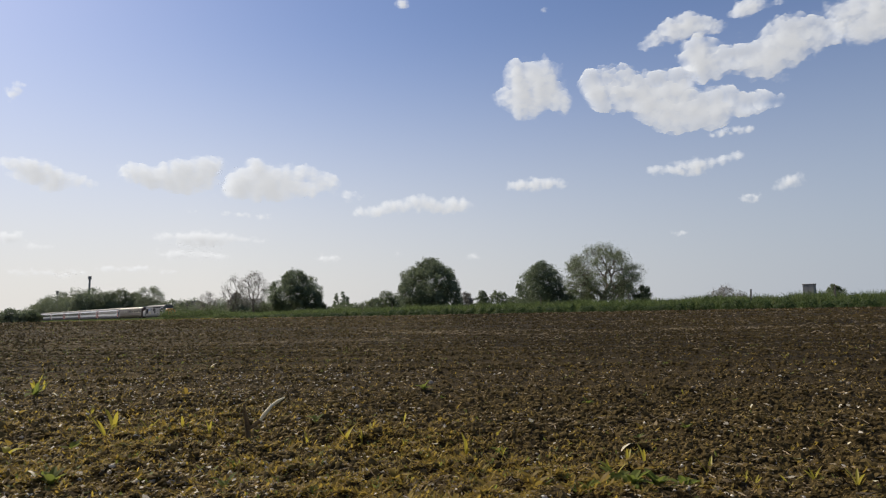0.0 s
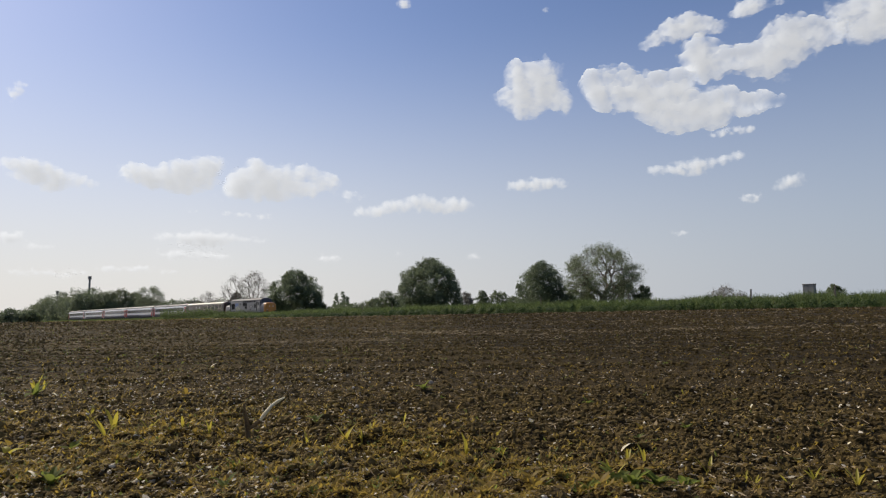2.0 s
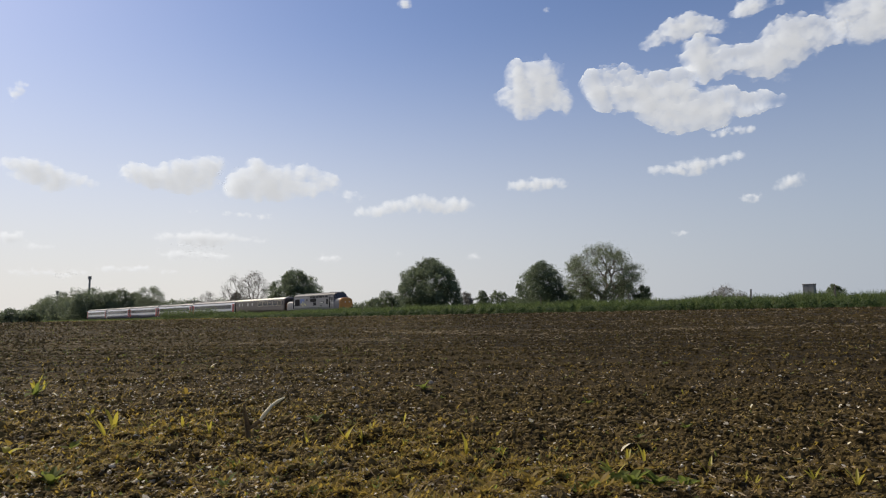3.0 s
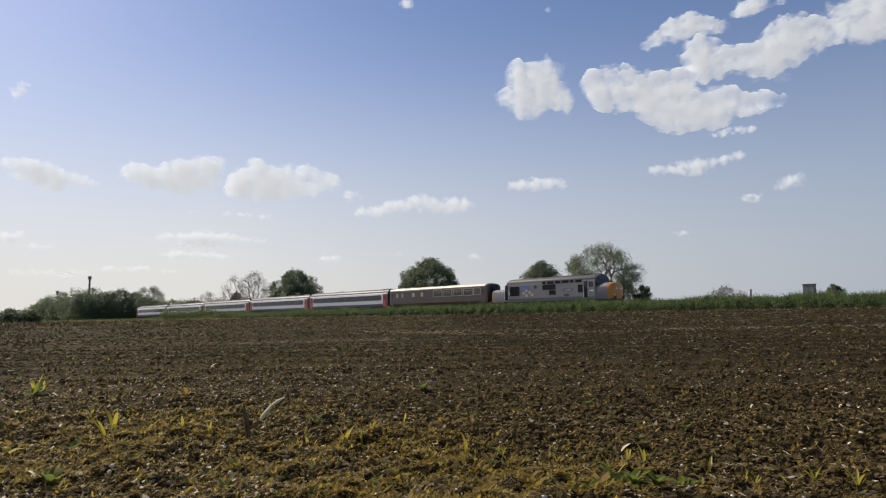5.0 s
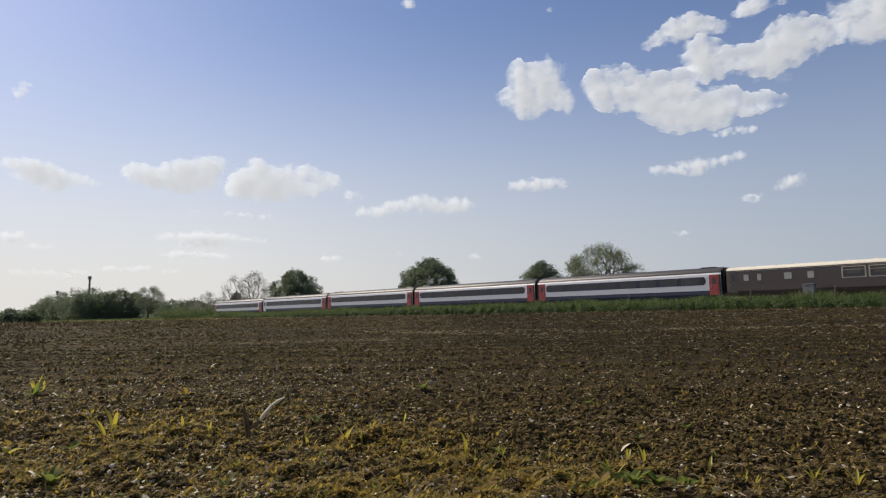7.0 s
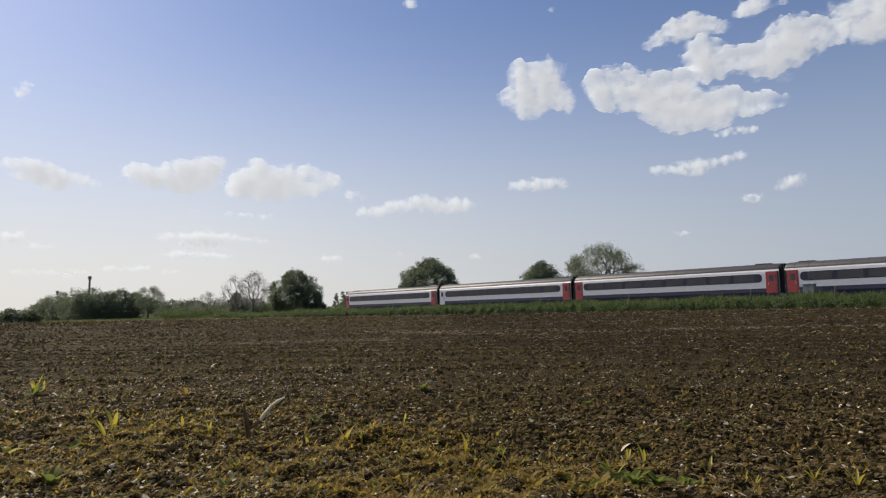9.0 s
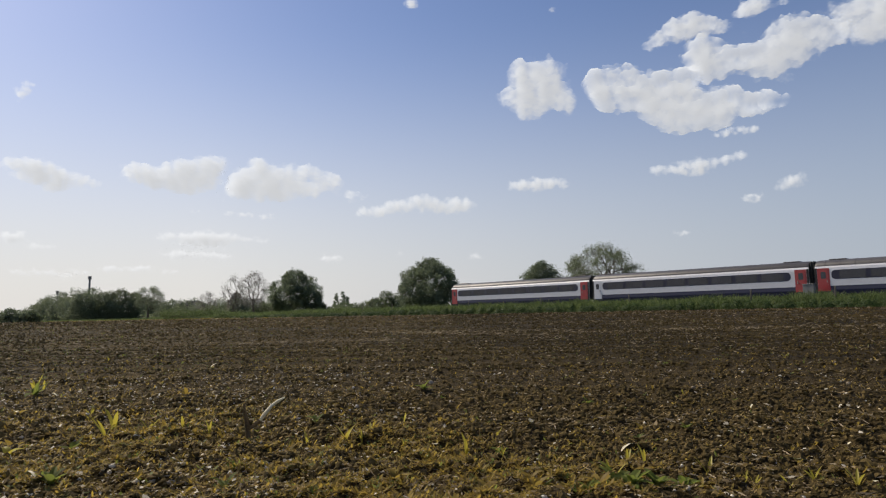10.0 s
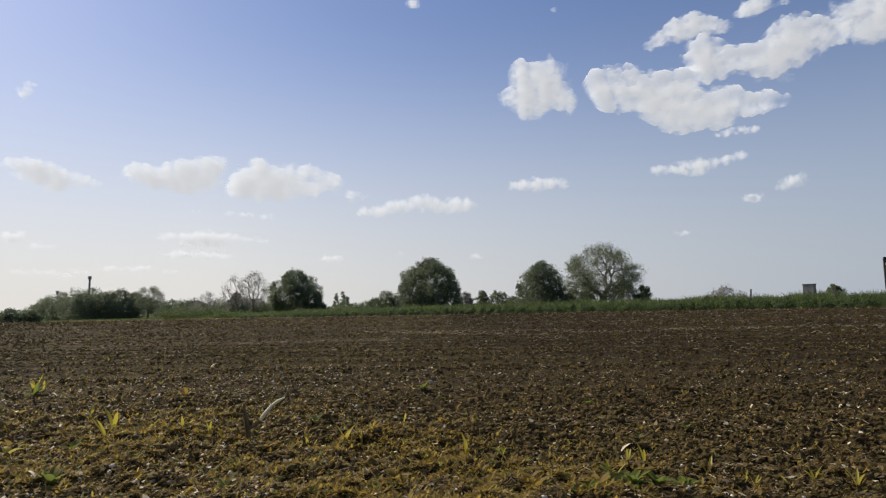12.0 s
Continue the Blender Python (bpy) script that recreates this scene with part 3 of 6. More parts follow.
def loco():
    """A diesel-electric locomotive with a nose at each end, 18.75 m over the buffers."""
    hw = 1.35
    root = empty("diesel_locomotive", label="light grey diesel locomotive with yellow noses and blue panel", category="locomotive")
    pts, crown = side_profile(hw, 0.98, (1.4, 2.2, 3.0), 3.42, 3.92)
    low = pts[:-1] + [(hw - 0.02, 3.30)]
    sec = low + [(-y, z) for y, z in low[::-1]]
    part("body", Geo().loft([(-6.5, sec), (6.5, sec)]), LOCOGREY, root)
    rs = [(hw - 0.02, 3.304)] + [(hw - 0.04, 3.42)] + crown + [(0, 3.92)] + [(-y, z) for y, z in crown[::-1]] + [(-hw + 0.04, 3.42), (-hw + 0.02, 3.304)]
    rf = part("roof", Geo().loft([(-6.62, [(y * 0.96, z - 0.04) for y, z in rs]), (-6.35, rs), (6.35, rs), (6.62, [(y * 0.96, z - 0.04) for y, z in rs])]), LOCOROOF, root, "dark grey curved roof", flat=False)
    fan = Geo()
    for r0 in (0.25, 0.45, 0.65):
        fan.tube([(4.6 + r0 * math.cos(a), r0 * math.sin(a), 3.94) for a in np.linspace(0, 6.2832, 21)], [0.025] * 21, 5)
    part("roof_fan_grille", fan, GRILLE, rf)
    part("exhaust_port", Geo().box(-0.4, 0.5, -0.35, 0.35, 3.88, 3.98, bev=0.04), LOCOROOF, rf)
    for x in (-3.4, -1.9, 2.0):
        part("roof_hatch", Geo().box(x - 0.5, x + 0.5, -0.6, 0.6, 3.84, 3.95, bev=0.04), LOCOROOF, rf)
    for end in (-1, 1):
        # the nose, rounded at its front, and the raked windscreens above it
        half = [(1.30, 1.0), (1.33, 1.5), (1.32, 2.2), (1.24, 2.58), (1.0, 2.82), (0.6, 2.91)]
        ns = half + [(-y, z) for y, z in half[::-1]]

        def squeeze(k, dz):
            return [(y * k, 1.0 + (z - 1.0) * dz * (1.0 if end > 0 else 0.87)) for y, z in ns]
        e0, k0 = (8.06, 1.0) if end > 0 else (9.1, 0.4)      # where the yellow begins, and how far it reaches
        st = [(6.5, squeeze(1, 1)), (e0, squeeze(0.985, 0.99))]
        tip = [(e0, squeeze(0.985, 0.99)), (e0 + 0.34 * k0, squeeze(0.95, 0.975)), (e0 + 0.54 * k0, squeeze(0.86, 0.93)), (e0 + 0.66 * k0, squeeze(0.68, 0.84))]
        nose = part("nose", Geo().loft([(end * x, q) for x, q in st]), NOSEGREY if end > 0 else LOCOGREY, root, "grey rounded nose", flat=False)
        part("nose_front", Geo().loft([(end * x, q) for x, q in tip]), YELLOW, nose, "warning yellow nose front", flat=False)
        for y in (-0.42, 0.42):
            part("marker_lamp", Geo().tube([(end * (e0 + 0.5 * k0), y, 2.15), (end * (e0 + 0.68 * k0), y, 2.15)], [0.11, 0.10], 12), LAMPGLASS, nose)
        for y in (-0.85, 0.85):
            part("tail_lamp", Geo().tube([(end * (e0 + 0.45 * k0), y, 1.45), (end * (e0 + 0.66 * k0), y, 1.45)], [0.09, 0.08], 12), LAMPGLASS, nose)
        cabsec = [(1.32, 2.80), (1.30, 3.3), (1.12, 3.62), (0.7, 3.82), (-0.7, 3.82), (-1.12, 3.62), (-1.30, 3.3), (-1.32, 2.80)]
        part("cab_front", Geo().loft([(end * 6.45, cabsec), (end * 6.72, [(y * 0.95, z * 0.995 if z > 3.2 else z) for y, z in cabsec]), (end * 7.15, [(y * 0.9, 2.8 + (z - 2.8) * 0.12) for y, z in cabsec])]), LOCOROOF, root, "dark cab windscreen surround")
        for yc in (-0.62, 0.62):
            v = [(end * 7.07, yc - 0.5, 2.97), (end * 7.07, yc + 0.5, 2.97), (end * 6.80, yc + 0.46, 3.55), (end * 6.80, yc - 0.46, 3.55)]
            g = Geo().add(v + [(x - end * 0.05, y, z - 0.02) for x, y, z in v], [(0, 1, 2, 3), (4, 7, 6, 5), (0, 4, 5, 1), (1, 5, 6, 2), (2, 6, 7, 3), (3, 7, 4, 0)])
            part("windscreen", g, GLASS, root)
        part("buffer_beam", Geo().box(*sorted((end * (e0 + 0.1), end * (e0 + 0.5))), -1.25, 1.25, 0.75, 1.05, bev=0.04), UNDER, root)
        for y in (-0.86, 0.86):
            part("buffer", Geo().tube([(end * (e0 + 0.45), y, 1.05), (end * (e0 + 0.68), y, 1.05), (end * (e0 + 0.68), y, 1.05), (end * (e0 + 0.74), y, 1.05)], [0.1, 0.1, 0.25, 0.25], 12), UNDER, root)
    for sg in (-1, 1):
        y = sg * hw
        k = -sg          # the far side is a half turn of the near side

        def pan(name, x0, x1, z0, z1, m, lab="", r=0.03, t=0.012, par=root):
            a, b = sorted((k * x0, k * x1))
            return part(name, panel(a, b, y if par is root else y + sg * 0.014, z0, z1, sg, t, r), m, par, lab)
        gr = pan("radiator_grille", -6.13, -4.58, 1.74, 2.92, GRILLE, "large black radiator grille")
        for i in range(7):
            x0 = k * (-6.05 + i * 0.235)
            part("grille_slat", Geo().box(x0 - 0.012, x0 + 0.012, *sorted((y + sg * 0.012, y + sg * 0.03)), 1.8, 2.86), UNDER, gr)
        pan("grille", -0.95, 1.0, 2.34, 2.96, GRILLE, "black body side grille")
        pan("grille", 0.03, 1.0, 1.70, 2.26, GRILLE, "black body side grille")
        for x0, x1 in ((-0.95, -0.42), (-0.22, 0.75), (0.95, 1.75), (1.95, 2.94), (3.12, 3.6), (3.85, 4.7)):
            pan("cantrail_window", x0, x1, 3.05, 3.36, GRILLE, r=0.05)
        pan("blue_panel", -4.35, -2.95, 2.16, 2.98, LOGOBLUE, "bright blue painted panel")
        for x0, z0 in ((-3.45, 1.75), (-2.95, 2.1), (-3.45, 2.35), (-3.9, 2.05), (-2.55, 1.8)):
            pan("yellow_emblem", x0 - 0.17, x0 + 0.17, z0 - 0.15, z0 + 0.17, LOGOYELLOW, "pale yellow emblem patch", t=0.016)
        pan("round_port", -2.3, -1.8, 2.55, 2.95, LOCOROOF, r=0.19)
        pl = pan("dark_plate", 2.17, 3.44, 2.06, 2.34, LOCOROOF, "narrow dark plate with a pale bar")
        pan("pale_bar", 2.3, 3.3, 2.16, 2.24, LAMPGLASS, r=0.0, t=0.004, par=pl)
        pan("data_panel", 2.2, 2.9, 1.5, 1.72, LOCOROOF)
        pan("body_side_window", 4.19, 4.85, 1.85, 2.75, GRILLE, "dark body side window")
        for x0, x1 in ((5.02, 5.50), (-6.95, -6.45)):
            d = pan("cab_door", x0, x1, 1.25, 3.12, GRILLE, "dark recessed cab door")
            pan("door_window", x0 + 0.1, x1 - 0.1, 2.4, 3.0, GLASS, t=0.005, par=d)
            for xh in (x0 - 0.07, x1 + 0.07):
                part("grab_rail", Geo().tube([(k * xh, y + sg * 0.05, 1.3), (k * xh, y + sg * 0.05, 2.6)], [0.016, 0.016], 6), LAMPGLASS, d)
        for x0, x1 in ((5.68, 6.25), (-7.6, -7.1)):
            if x0 > 0:
                pan("cab_side_window", x0, x1, 2.45, 3.05, GLASS, r=0.08)
        pan("pale_bar", 5.75, 6.3, 1.95, 2.08, LAMPGLASS, r=0.0)
        pan("pale_bar", -6.35, -6.2, 1.95, 2.2, LAMPGLASS, r=0.0)
    u = Geo().box(-2.6, 2.6, -1.15, 1.15, 0.35, 0.95, bev=0.1)
    u.box(-8.6, 8.6, -1.2, 1.2, 0.85, 1.02)
    part("fuel_tank", u, UNDER, root)
    for x in (-5.2, 5.2):
        bogie(root, x, 4.1, 0.52, 3)
    return root


coach = mk_coach()
train = [(loco(), 30.72), (brown_coach(), 10.5), (coach, -11.5)]
for i in (1, 2):
    train.append((copy_thing(coach, pose(0, 0, 0)), -11.5 - 23 * i))
train.append((mk_coach(True), -80.5))
train.append((copy_thing(coach, pose(0, 0, 0)), -103.5))


# ---- trees and bushes ----
def limbs(g, start, ends, tip, rng):
    """Forks from start towards the ends: the set splits in two again and again, limbs thin out as they part."""
    start = np.asarray(start, float)
    if len(ends) == 1:
        e = ends[0]
        mid = (start + e) / 2 + rng.normal(size=3) * 0.05 * np.linalg.norm(e - start)
        g.tube([start, mid, e], [tip * 1.3, tip, tip * 0.4], 3, caps=False)
        return
    d = ends - start
    d = d / (np.linalg.norm(d, axis=1, keepdims=True) + 1e-9)
    axis = np.linalg.svd(d - d.mean(0), full_matrices=False)[2][0]
    k = d @ axis
    cut = np.quantile(k, rng.uniform(0.36, 0.64))
    halves = (ends[k <= cut], ends[k > cut])
    if not len(halves[0]) or not len(halves[1]):
        halves = (ends[:len(ends) // 2], ends[len(ends) // 2:])
    for q in halves:
        c = q.mean(0)
        f = rng.uniform(0.24, 0.38) if len(q) > 3 else 0.55
        node = start + (c - start) * f
        mid = (start + node) / 2 + rng.normal(size=3) * 0.07 * np.linalg.norm(node - start)
        mid[2] += 0.04 * np.linalg.norm(node - start)
        r0, r1 = tip * len(ends) ** 0.47 * 0.85, tip * max(len(q), 1.5) ** 0.47
        g.tube([start, mid, node], [max(r0, r1), (r0 + r1) / 2, r1], 6 if len(q) > 40 else 4, caps=False)
        limbs(g, node, q, tip, rng)


def tree(name, label, x, y, h, w, leaves, leaf, leaf_mat, seed, trunk=0.3, low=0.12, belly=0.35, base=0.7, lobes=40, lobe=0.24, sprays=16, ragged=0.3, fine=False, tip=0.02, lean=0.0, hollow=0.0, sink=0.1, group=""):
    """A trunk that forks into limbs, and a crown of rounded lobes made of sprays of leaves.
    belly: height of the widest part; base: width at the crown's foot; fine: limbs run out to every spray."""
    rng = np.random.default_rng(seed)
    z0 = float(land(np.array(float(x)), np.array(float(y)))) - sink
    root = empty(name, pose(x, y, z0), label=label, category="bush" if name in ("bush", "bramble_mound") else "tree", group=group)
    R, lr0 = w / 2, lobe * w / 2
    z_low, z_top = low * h, h - lr0 * 0.75

    def reach(t):
        t = np.clip(t, 0, 1)
        up = np.sqrt(np.clip(1 - ((t - belly) / (1 - belly)) ** 2, 0, 1))
        return np.where(t < belly, base + (1 - base) * np.sin(np.pi / 2 * t / max(belly, 1e-3)), up)
    n_in = int(lobes * (0.35 - 0.35 * hollow))
    t = (np.arange(lobes) + rng.random(lobes)) / lobes
    t = 1 - (1 - t) ** 0.85
    az = np.arange(lobes) * 2.39996 + rng.normal(size=lobes) * 0.35
    lr = lr0 * rng.uniform(0.72, 1.22, lobes)
    rr = np.maximum(reach(t) * R - lr * 0.9, 0) * rng.uniform(0.9, 1.04, lobes)
    c = np.column_stack([rr * np.cos(az), rr * np.sin(az), z_low + lr * 0.5 + t * (z_top - z_low - lr * 0.5)])
    if n_in:
        pick = rng.integers(0, lobes, n_in)
        c = np.vstack([c, c[pick] * np.array([1, 1, 0.9]) * rng.uniform(0.3, 0.65, (n_in, 1)) + np.array([0, 0, 0.3 * h]) * rng.random((n_in, 1))])
        lr = np.concatenate([lr, lr[pick]])
    c[:, 0] += lean * c[:, 2]
    m = len(c)
    # sprays sit on the outer side of their lobe
    d = unit(rng, m * sprays).reshape(m, sprays, 3)
    out = c - np.array([lean * h * 0.5, 0, h * 0.42])
    out = out / (np.linalg.norm(out, axis=1, keepdims=True) + 1e-9)
    flip = (d * out[:, None]).sum(-1, keepdims=True) < -0.35
    d = np.where(flip, -d, d)
    sp = c[:, None] + d * (lr[:, None] * rng.uniform(0.72, 1.03, (m, sprays)))[..., None] * np.array([1, 1, 0.85])
    sp, nrm, sr = sp.reshape(-1, 3), d.reshape(-1, 3), np.repeat(lr, sprays)
    ok = sp[:, 2] > 0.1
    sp, nrm, sr = sp[ok], nrm[ok], sr[ok]
    fork = np.array([lean * h * 0.15, 0.0, max(h * low * 1.25, h * 0.08)])
    part("trunk", Geo().tube([(0, 0, -0.1), (0.02 * trunk, 0, fork[2] * 0.15), (fork[0] * 0.4 + 0.06 * trunk, 0.03, fork[2] * 0.6), tuple(fork + np.array([0, 0, 0.15 * trunk]))], [trunk * 1.5, trunk * 1.12, trunk, trunk * 0.9], 10), BARK, root, flat=False)
    g = Geo()
    limbs(g, fork, sp if fine else c, tip, rng)
    part("branchwork", g, BARK, root)
    per = max(1, leaves // len(sp))
    n = len(sp) * per
    off = rng.normal(size=(len(sp), per, 3)).clip(-1.7, 1.7) * (sr * ragged)[:, None, None]
    pts = (sp[:, None] + off).reshape(-1, 3)
    nn = np.repeat(nrm, per, 0) + 0.75 * rng.normal(size=(n, 3))
    u = np.cross(nn, unit(rng, n))
    u /= np.linalg.norm(u, axis=1, keepdims=True) + 1e-9
    e = np.cross(nn, u)
    e /= np.linalg.norm(e, axis=1, keepdims=True) + 1e-9
    ok = pts[:, 2] > 0.05
    k = (leaf * rng.uniform(0.6, 1.3, n))[:, None]
    v, f = kites(pts[ok], (u * k)[ok], (e * k * 0.75)[ok])
    part("crown", raw_mesh("crown", v, f, leaf_mat), None, root)
    return root


def hedge_tree(x, y, h, w, mat, seed):
    return tree("hedge_tree", "round bushy tree in a green wood edge", x, y, h, w, 13000, 0.22, mat, seed, trunk=0.3, low=0.0, belly=0.45, base=0.85, lobes=28, lobe=0.38, sprays=18, ragged=0.17)


def bush(label, x, y, h, w, mat, seed):
    return tree("bush", label, x, y, h, w, 4800, 0.04 + 0.0009 * y, mat, seed, trunk=0.1, low=0.0, belly=0.3, base=0.9, lobes=18, lobe=0.40, sprays=14, ragged=0.2)


HEADLAND = leafy("yellow_headland_weeds", (0.16, 0.14, 0.03), (0.34, 0.28, 0.06), 0.4)


def verge():
    """Tall grass on the bank beside the line, and a darker row of nettles along the field's edge."""
    rng = np.random.default_rng(4)
    n = 170000
    s = rng.uniform(-330, 75, n)
    keep = rng.random(n) < np.clip(0.2 + (s + 330) / 320, 0, 1)
    s = s[keep]
    n = len(s)
    p = rng.uniform(3.2, 9.8, n)
    h0 = TH + KA * s
    k0 = KA * s / 2 + 1e-9
    l0 = s * np.sin(k0) / k0
    x = TX + l0 * np.sin(TH + KA * s / 2) + (1.37 - p) * np.cos(h0)
    y = TY - l0 * np.cos(TH + KA * s / 2) + (1.37 - p) * np.sin(h0)
    z = land(x, y)
    hgt = (0.44 + 0.98 * fbm(s / 1.8, p / 1.5, 3, 21)) * rng.uniform(0.55, 1.05, n) * (1.05 - 0.03 * np.abs(p - 5))
    hgt = hgt * (0.5 + 0.5 * smooth(-110, -10, s)) * (0.35 + 0.65 * smooth(9.8, 7.4, p))
    lean = rng.normal(size=(n, 2)) * 0.55 * hgt[:, None]
    a = rng.uniform(0, 6.28, n)
    w = np.column_stack([np.cos(a), np.sin(a), 0.3 * rng.normal(size=n)]) * (0.018 + 0.03 * rng.random(n))[:, None]
    d = np.column_stack([lean, hgt]) / 2
    v, f = quads(np.stack([x, y, z - 0.03], 1) + d, d, w)
    me = raw_mesh("verge_grass", v, f, GRASS)
    tagged(new("verge_grass", me), "tall green grass on the railway bank", "grass", kind="stuff")
    # nettles: rounded mounds along the field's edge, each a dome of leaves
    s = np.arange(-75, 73, 0.62) + rng.normal(size=239) * 0.25
    p = 9.9 - np.abs(rng.normal(size=239)) * 0.55
    x, y = np.array([line_at(a, b)[:2] for a, b in zip(s, p)]).T
    rad = rng.uniform(0.38, 0.75, 239)
    tall = rng.uniform(0.38, 0.85, 239) * (0.5 + 0.5 * smooth(-70, 0, s))
    per = 330
    d = unit(rng, 239 * per).reshape(239, per, 3)
    d[:, :, 2] = np.abs(d[:, :, 2])
    c = np.stack([x, y, land(x, y)], 1)[:, None] + d * np.stack([rad, rad, tall], 1)[:, None] * rng.uniform(0.75, 1.08, (239, per, 1))
    d, c = d.reshape(-1, 3), c.reshape(-1, 3)
    u = np.cross(d + 0.5 * rng.normal(size=d.shape), unit(rng, len(d)))
    u /= np.linalg.norm(u, axis=1, keepdims=True) + 1e-9
    w = np.cross(d, u)
    k = rng.uniform(0.035, 0.075, len(d))[:, None]
    v, f = quads(c, u * k, w * k * 0.6)
    tagged(new("nettles", raw_mesh("nettles", v, f, NETTLE)), "dark green nettle clumps along the field edge", "weeds", kind="stuff")
    # yellow weeds on the far headland
    n = 5000
    s = rng.uniform(-260, -15, n)
    p = rng.uniform(9.8, 15.0, n)
    x, y = np.array([line_at(a, b)[:2] for a, b in zip(s, p)]).T
    ok = rng.random(n) < smooth(0.4, 0.6, fbm(s / 6, p / 3, 3, 91)) * smooth(-15, -60, s)
    x, y = x[ok], y[ok]
    c = np.repeat(np.stack([x, y, land(x, y) + 0.08], 1), 4, 0)
    c = c + rng.normal(size=c.shape) * np.array([0.25, 0.25, 0.07])
    me = leaf_mesh("headland_weeds", c, np.full(len(c), 0.10), HEADLAND, rng)
    tagged(new("headland_weeds", me), "yellow flowering weeds on the field headland", "weeds", kind="stuff")
    # the far hedge behind the line
    n = 1500
    a = np.radians(rng.uniform(-37, 9, n))
    d = rng.uniform(250, 300, n) + 85 * (a < radians(-25))
    x, y = d * np.sin(a), d * np.cos(a)
    hh = (2.6 + 2.8 * fbm(np.degrees(a) * 0.9, a * 0 + 2, 3, 77)) * rng.uniform(0.7, 1.0, n) * (1 - 0.45 * smooth(-16, 6, np.degrees(a)))
    per = 34
    c = np.stack([x, y, land(x, y)], 1)[:, None, :] + rng.normal(size=(n, per, 3)) * np.array([0.9, 0.9, 0])
    c[:, :, 2] += rng.random((n, per)) ** 0.8 * hh[:, None]
    me = leaf_mesh("far_hedgerow", c.reshape(-1, 3), np.full(n * per, 0.32), HEDGE_L, rng)
    tagged(new("far_hedgerow", me), "low green hedgerow far behind the railway", "hedge", kind="stuff")


verge()


def blurred(a, k):
    """Three running means of 2 k + 1 cells, both ways."""
    for axis in (0, 1) * 3:
        p = np.concatenate([np.repeat(a.take([0], axis), k + 1, axis), a, np.repeat(a.take([-1], axis), k, axis)], axis)
        c = np.cumsum(p, axis)
        m = a.shape[axis]
        a = (c.take(range(2 * k + 1, 2 * k + 1 + m), axis) - c.take(range(m), axis)) / (2 * k + 1)
    return a


def shifted(a, k):
    """The field a, k cells further up and to the left."""
    sx, sz = int(round(k * 0.65)), int(round(k * 0.8))
    return np.pad(a, ((0, sz), (sx, 0)), mode="edge")[sz:sz + a.shape[0], :a.shape[1]]


